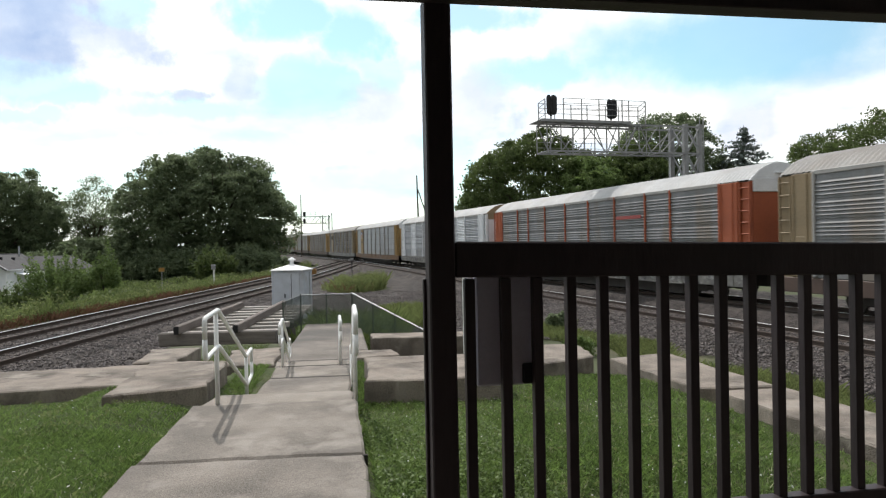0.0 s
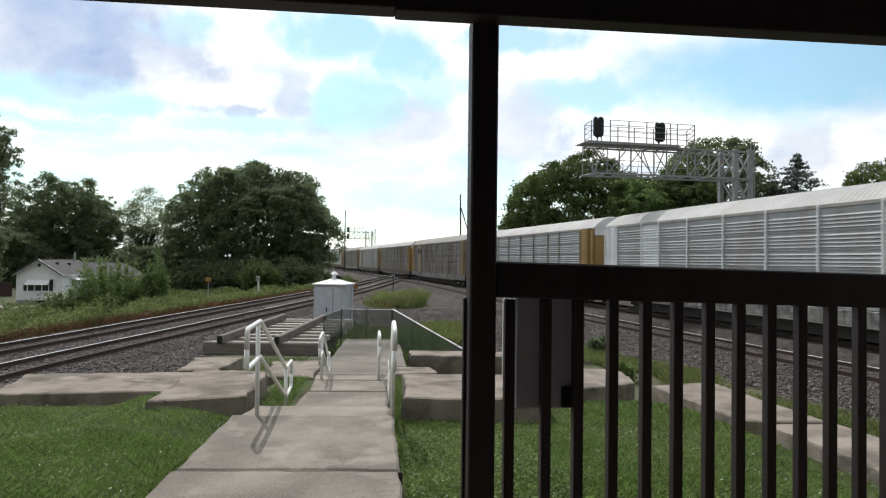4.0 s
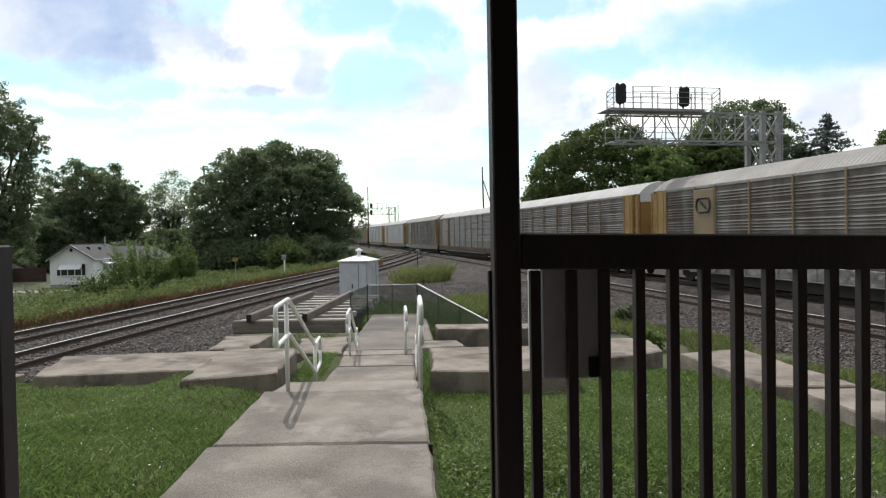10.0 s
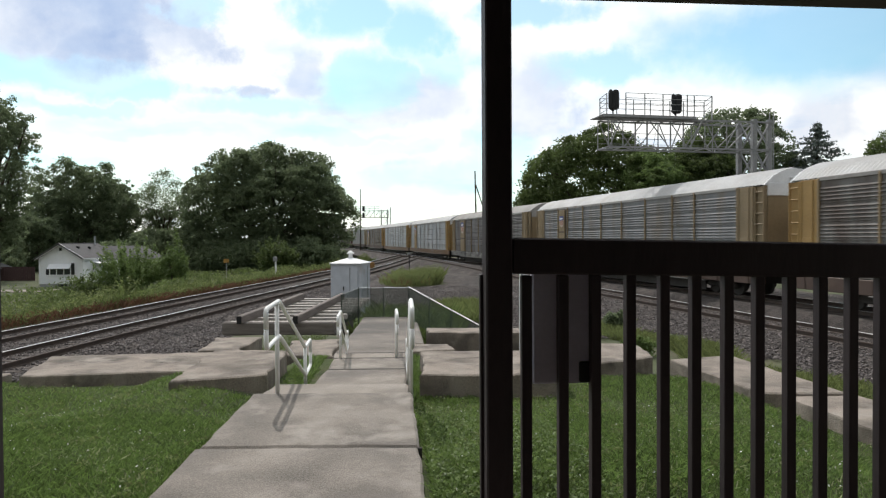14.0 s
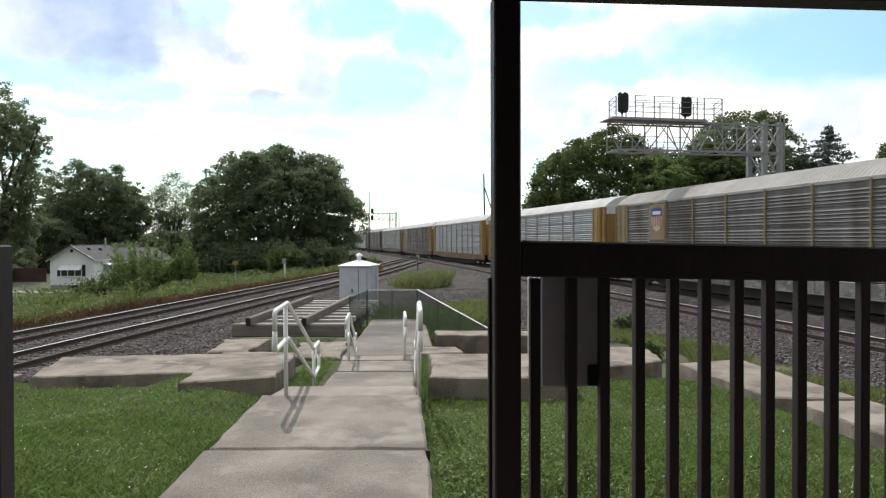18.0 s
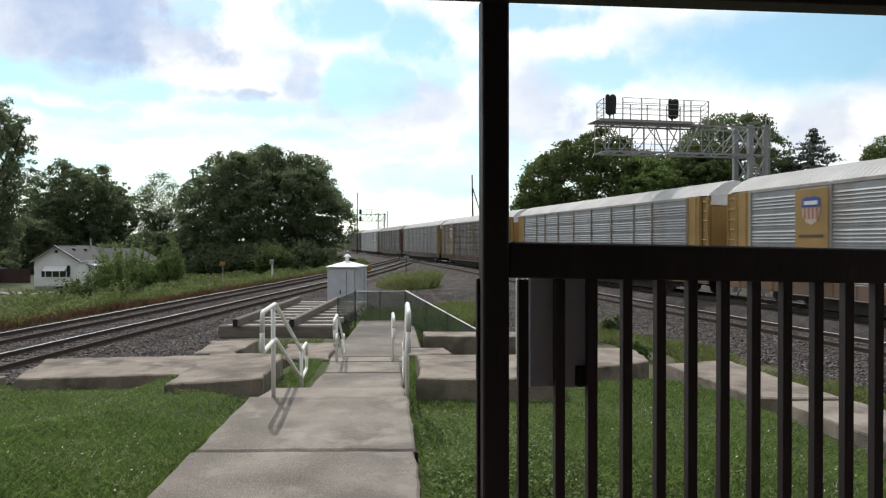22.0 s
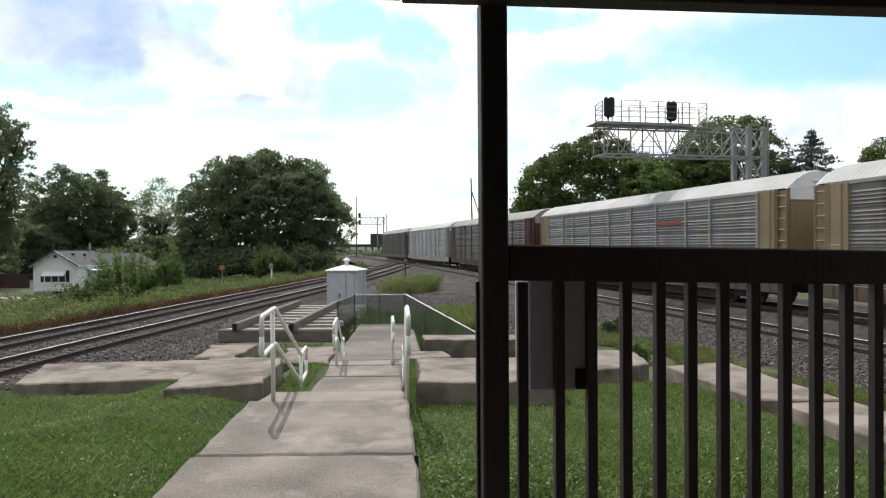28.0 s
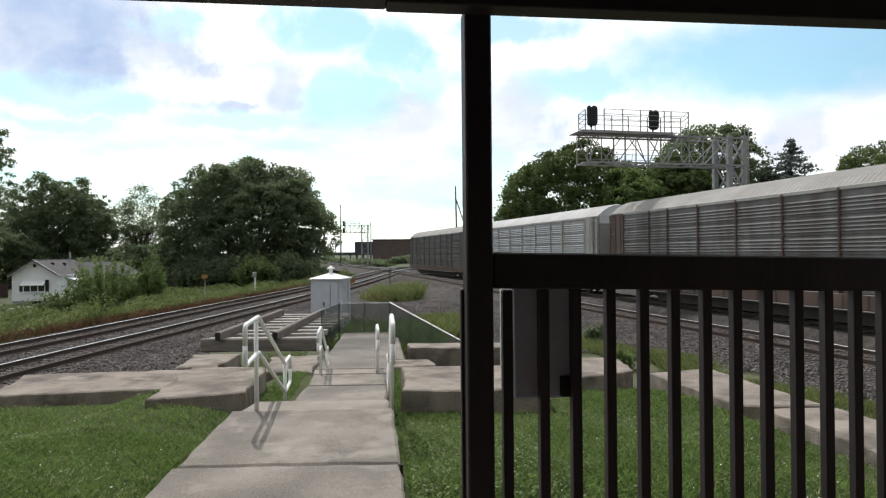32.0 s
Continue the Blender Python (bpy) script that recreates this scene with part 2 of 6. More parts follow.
M_DARKWOOD = surface("dark brown paint", (0.040, 0.028, 0.031), 0.55, 0.4, 4, 60, 0.25, stretch=(1, 1, 0.2))
M_WHITE_PAINT = surface("white pipe paint", (0.78, 0.78, 0.76), 0.45, 0.12, 6, 50, 0.15, stain=(0.62, 0.60, 0.57), stain_at=0.72)
M_TIMBER = surface("weathered grey timber", (0.42, 0.39, 0.355), 0.9, 0.5, 3, 50, 0.6, each=0.4, stretch=(0.4, 3, 3), drift=9.0)
M_BEAM = surface("grey brown beam timber", (0.165, 0.14, 0.125), 0.9, 0.5, 3, 50, 0.6, each=0.2, stretch=(3, 0.3, 3), drift=9.0)
M_TIMBER_MID = surface("old timber facing", (0.17, 0.15, 0.135), 0.9, 0.5, 3, 40, 0.6, stretch=(0.4, 3, 4))
M_TIMBER_DARK = surface("dark old timber and gap shade", (0.085, 0.07, 0.06), 0.9, 0.4, 3, 50, 0.5, each=0.3)
M_SHED = surface("pale grey sheet metal", (0.54, 0.565, 0.61), 0.5, 0.12, 3, 30, 0.1, stain=(0.4, 0.38, 0.36), stain_at=0.68)
M_SHED_ROOF = surface("white metal roof", (0.80, 0.80, 0.80), 0.5, 0.08, 3, 30, 0.1)
M_GALV = surface("galvanised steel", (0.42, 0.43, 0.44), 0.5, 0.2, 4, 30, 0.1, metal=0.3)
M_STEEL = surface("grey painted steel", (0.30, 0.30, 0.30), 0.6, 0.2, 4, 30, 0.1)
M_BLACK = surface("black painted metal", (0.015, 0.015, 0.017), 0.5, 0.3, 6, 40, 0.1)
M_BARK = surface("bark", (0.075, 0.058, 0.045), 0.95, 0.4, 4, 25, 0.7, stretch=(1, 1, 0.25))
M_LEAF = surface("tree leaves", (0.105, 0.142, 0.046), 0.6, 0.5, 0.25, 8, 0, island=0.6, through_light=0.5)
M_LEAF_DARK = surface("dark tree leaves", (0.170, 0.212, 0.116), 0.6, 0.45, 0.25, 8, 0, island=0.4, through_light=0.6)
M_LEAF_BUSH = surface("bush leaves", (0.155, 0.218, 0.070), 0.6, 0.5, 0.5, 8, 0, island=0.6, through_light=0.5)
M_NEEDLE = surface("spruce needles", (0.14, 0.165, 0.148), 0.7, 0.5, 0.4, 8, 0, island=0.6, through_light=0.2)
M_SIDING = surface("white clapboard", (0.86, 0.865, 0.88), 0.6, 0.06, 2, 20, 0.1)
M_SHINGLE = surface("grey shingles", (0.085, 0.082, 0.083), 0.9, 0.3, 2, 20, 0.4)
M_GLASS = surface("window glass", (0.02, 0.025, 0.03), 0.08, 0.1, 2, 20, 0, spec=0.8)
M_BLOCK = surface("grey foundation block", (0.30, 0.30, 0.30), 0.9, 0.2, 3, 30, 0.3)
M_GREYBOX = surface("grey plastic", (0.66, 0.64, 0.74), 0.6, 0.12, 5, 60, 0.05)
M_BRICK = surface("brown brick", (0.125, 0.092, 0.085), 0.9, 0.25, 0.5, 6, 0.2)
M_DARKWALL = surface("dark metal cladding", (0.06, 0.065, 0.075), 0.8, 0.2, 0.4, 5, 0.1)
M_YELLOW_SIGN = surface("yellow sign", (0.36, 0.20, 0.05), 0.6, 0.15, 5, 30, 0.05)
M_PORCH_WALL = surface("porch wall boards", (0.35, 0.32, 0.28), 0.8, 0.15, 3, 30, 0.2)
M_DECK = surface("porch deck boards", (0.17, 0.14, 0.12), 0.85, 0.3, 3, 40, 0.3, each=0.3)

# ---- building blocks ----


class Shape:
    """Collects corners and faces of one mesh."""

    def __init__(self):
        self.v, self.f = [], []

    def add(self, verts, faces):
        n = len(self.v)
        self.v += [tuple(p) for p in verts]
        self.f += [tuple(n + i for i in q) for q in faces]
        return self

    def box(self, c, s, m=None, cut=0.0):
        """A box round c of size s, its long edges cut by cut metres."""
        x, y, z = s[0] / 2, s[1] / 2, s[2] / 2
        if cut <= 0:
            p = [(i * x, j * y, k * z) for k in (-1, 1) for j in (-1, 1) for i in (-1, 1)]
            q = [(0, 2, 3, 1), (4, 5, 7, 6), (0, 1, 5, 4), (2, 6, 7, 3), (0, 4, 6, 2), (1, 3, 7, 5)]
        else:
            k = min(cut, 0.45 * min(s))
            p, q = [], []
            for zz, d in ((-z, k), (-z + k, 0), (z - k, 0), (z, k)):
                a, b = x - d, y - d
                p += [(-a + k, -b, zz), (a - k, -b, zz), (a, -b + k, zz), (a, b - k, zz), (a - k, b, zz), (-a + k, b, zz), (-a, b - k, zz), (-a, -b + k, zz)]
            for r in range(3):
                q += [(8 * r + i, 8 * r + (i + 1) % 8, 8 * r + 8 + (i + 1) % 8, 8 * r + 8 + i) for i in range(8)]
            q += [tuple(range(7, -1, -1)), tuple(range(24, 32))]
        c = Vector(c)
        p = [(m.to_3x3() @ Vector(a) if m else Vector(a)) + c for a in p]
        return self.add(p, q)

    def tube(self, a, b, r, n=8, r2=None, caps=True):
        a, b = Vector(a), Vector(b)
        d = (b - a).normalized()
        u = d.orthogonal().normalized()
        w = d.cross(u)
        r2 = r if r2 is None else r2
        p = []
        for c, rr in ((a, r), (b, r2)):
            p += [c + (u * math.cos(2 * math.pi * i / n) + w * math.sin(2 * math.pi * i / n)) * rr for i in range(n)]
        q = [(i, (i + 1) % n, n + (i + 1) % n, n + i) for i in range(n)]
        if caps:
            q += [tuple(range(n - 1, -1, -1)), tuple(range(n, 2 * n))]
        return self.add(p, q)

    def pipe(self, pts, r, n=8):
        """A bent pipe through the points, with its bends rounded."""
        P = [Vector(p) for p in pts]
        way = [P[0]]
        for i in range(1, len(P) - 1):
            a, b = P[i - 1] - P[i], P[i + 1] - P[i]
            k = min(0.06, a.length * 0.4, b.length * 0.4)
            s, e = P[i] + a.normalized() * k, P[i] + b.normalized() * k
            way += [(1 - t) ** 2 * s + 2 * t * (1 - t) * P[i] + t * t * e for t in (0, 0.33, 0.67, 1)]
        way.append(P[-1])
        way = [way[0]] + [b for a, b in zip(way, way[1:]) if (b - a).length > 1e-4]
        u, rows = None, []
        for i, p in enumerate(way):
            d = (way[min(i + 1, len(way) - 1)] - way[max(i - 1, 0)]).normalized()
            u = d.orthogonal().normalized() if u is None else (u - d * u.dot(d)).normalized()
            w = d.cross(u)
            rows += [p + (u * math.cos(2 * math.pi * k / n) + w * math.sin(2 * math.pi * k / n)) * r for k in range(n)]
        m = len(way)
        q = [(i * n + k, i * n + (k + 1) % n, (i + 1) * n + (k + 1) % n, (i + 1) * n + k) for i in range(m - 1) for k in range(n)]
        q += [tuple(range(n - 1, -1, -1)), tuple(range((m - 1) * n, m * n))]
        return self.add(rows, q)

    def sweep(self, outline, way, close=True):
        """An outline of (across, up) carried along way, a list of (place, across vector)."""
        n = len(outline)
        p = []
        for c, ac in way:
            c, ac = Vector(c), Vector(ac)
            p += [c + ac * o[0] + Vector((0, 0, o[1])) for o in outline]
        q = []
        for i in range(len(way) - 1):
            for j in range(n if close else n - 1):
                k = (j + 1) % n
                q.append((i * n + j, i * n + k, (i + 1) * n + k, (i + 1) * n + j))
        if close:
            q += [tuple(range(n)), tuple(range((len(way) - 1) * n, len(way) * n))[::-1]]
        return self.add(p, q)

    def mesh(self, name, smooth=False):
        me = bpy.data.meshes.new(name)
        me.from_pydata(self.v, [], self.f)
        if smooth:
            me.polygons.foreach_set("use_smooth", [True] * len(me.polygons))
        me.update()
        return me


def part(name, shape, material, parent=None, label="", smooth=False, at=None):
    """One mesh object, under parent where one is given."""
    me = shape if isinstance(shape, bpy.types.Mesh) else shape.mesh(name, smooth)
    if not me.materials:
        me.materials.append(material)
    ob = new(name, me)
    if me.materials[0] is not material:
        ob.material_slots[0].link = "OBJECT"
        ob.material_slots[0].material = material
    if parent:
        ob.parent = parent
    if at is not None:
        ob.matrix_basis = at
    return tagged(ob, label)


def thing(name, label, category, group="", kind="", at=None):
    ob = new(name)
    ob.empty_display_size = 0.2
    if at is not None:
        ob.matrix_basis = at
    return tagged(ob, label, category, group, kind)


def sheet(name, co, quads, material, parent=None, label=""):
    """A mesh from arrays, for the many small faces of leaves, blades and stones."""
    me = bpy.data.meshes.new(name)
    k = quads.shape[1]
    me.vertices.add(len(co))
    me.vertices.foreach_set("co", np.ascontiguousarray(co, dtype=np.float32).ravel())
    me.loops.add(quads.size)
    me.loops.foreach_set("vertex_index", np.ascontiguousarray(quads, dtype=np.int32).ravel())
    me.polygons.add(len(quads))
    me.polygons.foreach_set("loop_start", np.arange(0, quads.size, k, dtype=np.int32))
    me.update(calc_edges=True)
    me.materials.append(material)
    ob = new(name, me)
    if parent:
        ob.parent = parent
    return tagged(ob, label)

# ---- the lie of the land and the lines ----
RAIL_Z, MAIN_Z = -1.5, -1.13


def ease(a, b, x):
    t = np.clip((x - a) / (b - a), 0, 1)
    return t * t * (3 - 2 * t)


def main_x(y):
    """The middle of the line on which the train runs, across at y metres ahead: straight, a left-hand bend, straight, a last bend."""
    y = np.asarray(y, float)
    d = np.maximum(0.0, y - 5.93)
    r = np.maximum(0.0, y - 110)
    return 14.3665 - 0.15 * (y - 40) - 0.000856 * np.minimum(d, 40) ** 2 - 0.06849 * np.maximum(0, d - 40) - 0.0001539 * r ** 2


def main_z(y):
    return MAIN_Z + 0.3 * np.clip((np.asarray(y, float) - 150) / 100, 0, 1.5)


def near_z(y):
    """The nearer main line lies lower and climbs to the other where they meet."""
    return RAIL_Z + (MAIN_Z - RAIL_Z) * ease(40, 110, np.asarray(y, float))


def near_x(y):
    return main_x(y) - 3.9 + 1.4 * ease(30, 75, np.asarray(y, float))


A_FIT = np.polyfit([5, 18.9, 27.9, 40, 50.4, 60.7, 76, 92, 130], [-12.6, -12.1, -11.6, -9.7, -8.0, -6.5, -5.2, -3.4, 1.5], 4)
B_FIT = np.polyfit([5, 23.8, 34.6, 48.2, 62.6, 80, 100, 140], [-16.0, -15.2, -14.2, -11.7, -9.8, -8.2, -6.0, -1.0], 4)


def side_a_x(y):
    return np.polyval(A_FIT, np.maximum(y, 4.0))


def side_b_x(y):
    return np.polyval(B_FIT, np.maximum(y, 4.0))


def side_z(y):
    """The height of the rails of the two side lines."""
    return -1.72 + 0.58 * np.clip((np.asarray(y, float) - 30) / 80, 0, 1)


def ground_z(x, y):
    x, y = np.asarray(x, float), np.asarray(y, float)
    lawn = -0.06 - 0.60 * ease(4.2, 9.6, y) - 1.2 * ease(9.8, 17, y)
    left = ease(-7.0, -10.5, x + 0.0 * y)
    lawn = lawn * (1 - left) + np.minimum(lawn, -0.5 - 1.5 * ease(-6.5, -10.5, x) * ease(2, 11, y)) * left
    dip = ease(2.6, 4.4, x) * ease(3.0, 5.0, y)
    lawn = lawn * (1 - dip) + np.minimum(lawn, -0.66) * dip
    right = ease(5.6, 9.0, x + 0.16 * np.minimum(y, 40))
    lawn = lawn * (1 - right) + np.minimum(lawn, -1.86) * right
    lawn = lawn + 0.20 * ease(-2.2, -3.0, x) * (1 - 1.05 * ease(-3.8, -4.6, x)) * ease(6.0, 9.0, y) * (1 - ease(11, 13, y)) * (1 - left)
    turf = ease(-3.0, -2.5, x) * (1 - ease(0.6, 1.0, x)) * ease(8.6, 9.2, y) * (1 - ease(12.9, 13.5, y))
    lawn = np.maximum(lawn, -0.66 * turf - 4.0 * (1 - turf))
    bank = ease(-6.2, -5.6, x) * (1 - ease(-2.1, -1.8, x)) * ease(12.4, 13.2, y) * (1 - ease(17.6, 19.0, y))
    lawn = np.maximum(lawn, -0.92 * bank - 4.0 * (1 - bank))
    base = np.where(y < 120, lawn, -1.86)
    bx = side_b_x(np.clip(y, 4, 140))
    off = ease(2.4, 9.0, bx - x)
    base = base * (1 - off) + (-3.05) * off
    tz = side_z(y) - 0.42
    ax = side_a_x(np.clip(y, 4, 140))
    near = ease(4.0, 1.6, np.maximum(np.abs(x - (ax + bx) / 2) - (ax - bx) / 2, 0))
    near = near * ease(-30, 0, y) * (1 - ease(100, 130, y))
    base = base * (1 - near) + np.minimum(base, tz) * near
    return base


def ground():
    rx = np.concatenate([-np.geomspace(2500, 45, 22), np.arange(-40, 40, 0.6), np.geomspace(42, 2500, 22)])
    ry = np.concatenate([-np.geomspace(900, 12, 12), np.arange(-10, 42, 0.6), np.geomspace(43, 3500, 40)])
    X, Y = np.meshgrid(rx, ry)
    Z = ground_z(X, Y)
    wob = np.array([noise.noise((a * 0.35, b * 0.35, 0)) for a, b in zip(X.ravel(), Y.ravel())]).reshape(X.shape)
    Z = Z + wob * 0.06 * ease(8, 14, Y)
    co = np.stack([X, Y, Z], 2).reshape(-1, 3)
    n = len(rx)
    i = (np.arange(len(ry) - 1)[:, None] * n + np.arange(n - 1)[None]).ravel()
    ob = sheet("ground", co, np.stack([i, i + 1, i + n + 1, i + n], 1), M_SOIL)
    ob.data.polygons.foreach_set("use_smooth", [True] * len(ob.data.polygons))
    tagged(ob, "grassy uneven ground that slopes down to the railway", "ground", kind="structure")


ground()


def lawn(name, xs, ys, material):
    """A slightly raised sheet of turf between the lines given."""
    X, Y = np.meshgrid(xs, ys)
    Z = ground_z(X, Y) + 0.02
    n = len(xs)
    i = (np.arange(len(ys) - 1)[:, None] * n + np.arange(n - 1)[None]).ravel()
    ob = sheet(name, np.stack([X, Y, Z], 2).reshape(-1, 3), np.stack([i, i + 1, i + n + 1, i + n], 1), material)
    tagged(ob, "short green lawn with clover in flower", "lawn", kind="structure")


lawn("lawn", np.arange(-9, 6.5, 0.5), np.arange(2.6, 13.9, 0.4), M_LAWN)

# ---- railway lines ----
RAIL_OUTLINE = [(-0.075, 0), (0.075, 0), (0.075, 0.012), (0.012, 0.03), (0.012, 0.12), (0.036, 0.132), (0.036, 0.163), (-0.036, 0.163), (-0.036, 0.132), (-0.012, 0.12), (-0.012, 0.03), (-0.075, 0.012)]
HEAD_OUTLINE = [(-0.033, 0.163), (0.033, 0.163), (0.026, 0.172), (-0.026, 0.172)]
TIE = Shape().box((0, 0, 0), (2.6, 0.23, 0.18), cut=0.015).mesh("tie")
TIE.materials.append(M_TIE)


def line_frames(fx, fz, y0, y1, step):
    out = []
    y = y0
    while y < y1:
        d = Vector((float(fx(y + 0.5) - fx(y - 0.5)), 1.0, 0)).normalized()
        out.append((Vector((float(fx(y)), y, float(fz(y)))), Vector((d.y, -d.x, 0)), d))
        y += step * d.y
    return out


def railway_line(fx, fz, y0, y1, tie_from, tie_to, gauge, label, dull=0):
    t = thing("railway_track", label, "railway track", kind="structure")
    way = line_frames(fx, fz, y0, y1, 1.5)
    for s in (-1, 1):
        w = [(c + ac * s * (gauge / 2 + 0.037) - Vector((0, 0, 0.172)), ac) for c, ac, d in way]
        r = part("rail", Shape().sweep(RAIL_OUTLINE, w), M_RAIL, t)
        # The head on the dull side keeps the same colour as the rail below.
        part("rail_head", Shape().sweep(HEAD_OUTLINE, w), M_RAIL if s == dull else M_RAIL_HEAD, r, "dull top of the rail" if s == dull else "polished bright top of the rail")
    # the bed of stones
    bed = []
    for (c, ac, d) in way:
        bed.append((c - Vector((0, 0, 0.26)), ac))
    part("ballast_bed", Shape().sweep([(-3.4, -0.75), (3.4, -0.75), (1.75, 0.075), (0, 0.06), (-1.75, 0.075)], bed), M_BALLAST, t)
    for c, ac, d in line_frames(fx, fz, tie_from, tie_to, 0.52):
        a = math.atan2(ac.y, ac.x) + random.uniform(-0.01, 0.01)
        o = new("tie", TIE)
        o.parent = t
        o.matrix_basis = Matrix.Translation(c - Vector((0, 0, 0.262 + random.uniform(0, 0.012)))) @ Matrix.Rotation(a, 4, "Z")
    return t


railway_line(near_x, near_z, -30, 240, 14, 60, 1.435, "main line track with one shiny rail on grey ballast", dull=-1)
railway_line(main_x, main_z, -60, 300, 14, 60, 1.435, "main line track on ballast under the freight train")
railway_line(side_a_x, side_z, -25, 130, 10, 70, 1.36, "side line track with one shiny rail on grey ballast", dull=1)
railway_line(side_b_x, side_z, -25, 140, 16, 70, 1.36, "outer side line track beside the weeds", dull=1)

# ---- the freight train ----
CAR_PITCH, CAR_LEN, CAR_W = 28.8, 27.3, 3.1
SILL_Z, SIDE_TOP, ROOF_Z = 1.18, 4.93, 5.68
SPEED, BEND = 10.278, -0.0128


def roof_outline():
    pts = []
    for i in range(13):
        a = math.pi * i / 12
        x = -math.cos(a)
        pts.append((x * (CAR_W / 2 - 0.02), SIDE_TOP + (ROOF_Z - SIDE_TOP) * (1 - abs(x) ** 2.1)))
    return pts


def roof_mesh():
    """The arched roof sheet with its ribs across."""
    s = Shape()
    out = roof_outline()
    rows = []
    n = 226
    for i in range(n + 1):
        x = -CAR_LEN / 2 + 0.15 + (CAR_LEN - 0.3) * i / n
        lift = 0.045 if i % 2 else 0.0
        rows.append([(x, o[0], o[1] + lift) for o in out])
    for r in rows:
        s.v += r
    m = len(out)
    for i in range(n):
        for j in range(m - 1):
            s.f.append((i * m + j, (i + 1) * m + j, (i + 1) * m + j + 1, i * m + j + 1))
    return s.mesh("roof")


def panel_mesh(w, h):
    """A side panel pressed into level ribs, four to a band, with plain bands between."""
    s = Shape()
    prof = [(h, 0.0)]
    top = h - 0.30
    while top > 0.6:
        for i in range(4):
            z = top - 0.138 * i
            prof += [(z, 0.0), (z - 0.068, 0.042), (z - 0.078, 0.042), (z - 0.105, 0.0)]
        prof += [(top - 0.59, 0.0), (top - 0.60, 0.03), (top - 0.615, 0.0)]
        top -= 0.70
    prof.append((0.0, 0.0))
    for x in (-w / 2, w / 2):
        s.v += [(x, -d, zz) for zz, d in prof]
    n = len(prof)
    s.f = [(i, i + 1, n + i + 1, n + i) for i in range(n - 1)]
    return s.mesh("side_panel")


# posts along a car, from its middle towards its front
POSTS = (-11.92, -9.05, -7.25, -4.65, -1.85, 0.95, 3.75, 6.55, 8.55, 11.88)
PANELS = {}
for a, b in zip(POSTS, POSTS[1:]):
    w = round(b - a, 2)
    if w not in PANELS:
        PANELS[w] = panel_mesh(w - 0.02, SIDE_TOP - SILL_Z - 0.10)
ROOF = roof_mesh()
POST = Shape().box((0, 0, 0), (0.115, 0.11, SIDE_TOP - SILL_Z - 0.04), cut=0.02).box((0, 0, -(SIDE_TOP - SILL_Z) / 2 + 0.16), (0.30, 0.12, 0.22), cut=0.05).mesh("side_post")
RUNGS = Shape()
for i in range(8):
    RUNGS.tube((-0.27, 0, 0.25 + i * 0.46), (0.27, 0, 0.25 + i * 0.46), 0.025, 6)
for sx in (-0.27, 0.27):
    RUNGS.box((sx, 0, 1.86), (0.06, 0.06, 3.7))
RUNGS.box((0, 0.10, 1.86), (0.6, 0.05, 3.7))
LADDER = RUNGS.mesh("ladder")
WHEEL = Shape().tube((0, -0.07, 0), (0, 0.07, 0), 0.42, 20).tube((0, -0.10, 0), (0, -0.05, 0), 0.14, 12).mesh("wheel")
FRAME_S = Shape().box((0, 0, 0), (2.2, 0.16, 0.22), cut=0.05)
for sx in (-0.88, 0.88):
    FRAME_S.box((sx, 0, 0.02), (0.34, 0.22, 0.34), cut=0.05)
FRAME_S.box((0, 0, 0.05), (0.7, 0.2, 0.42), cut=0.05)
SIDE_FRAME = FRAME_S.mesh("side_frame")
END_S = Shape().box((0, 0, (SIDE_TOP - SILL_Z) / 2), (0.10, CAR_W - 0.35, SIDE_TOP - SILL_Z), cut=0.03)
END_RIB = Shape().box((0, 0, 0), (0.08, 1.6, 0.13), cut=0.01).mesh("end_rib")
END_DOOR = END_S.mesh("end_door")


def corner_mesh(w):
    h = SIDE_TOP - SILL_Z - 0.06
    s = Shape().box((0, 0, h / 2), (w, 0.06, h), cut=0.01)
    for sx in (-w / 2 + 0.07, w / 2 - 0.07, 0.18 * w):
        s.box((sx, -0.03, h / 2), (0.10, 0.06, h - 0.04), cut=0.01)
    s.box((-0.1 * w, -0.035, 1.2), (0.5, 0.03, 0.5), cut=0.01)
    return s.mesh("corner_panel")


CORNERS = {-1: corner_mesh(1.02), 1: corner_mesh(1.08)}
CAP = Shape()
_o = roof_outline()
CAP.v = [(x, p[0], p[1]) for x in (-0.03, 0.03) for p in _o]
CAP.f = [tuple(range(13)), tuple(range(25, 12, -1))] + [(i, i + 1, 14 + i, 13 + i) for i in range(12)] + [(12, 0, 13, 25)]
ROOF_END = CAP.mesh("roof_end")
BODY_U = Shape().box((0, 0, 1.30), (CAR_LEN - 0.4, 2.9, 0.2)).box((0, 0, 0.95), (CAR_LEN - 1.0, 0.6, 0.6))
UNDER = BODY_U.mesh("underframe")
SILL_S = Shape().box((0, 0, 0.18), (CAR_LEN, 0.10, 0.54), cut=0.02)
for i in range(24):
    SILL_S.box((-12.65 + i * 1.1, -0.055, 0.18), (0.06, 0.04, 0.50))
# Dark web hung deep below the sill to stand for shade under the car.
SHADE_WEB = Shape().box((0, 0.42, -0.28), (CAR_LEN - 9.5, 0.06, 0.70)).mesh("sill_shade_web")
SILL = SILL_S.mesh("side_sill")
SILL_EDGE = Shape().box((0, 0.02, -0.12), (CAR_LEN - 8.4, 0.24, 0.05), cut=0.01).mesh("sill_edge")
BELT = Shape().box((0, 0, -0.02), (23.9, 0.10, 0.16), cut=0.02).mesh("top_rail")
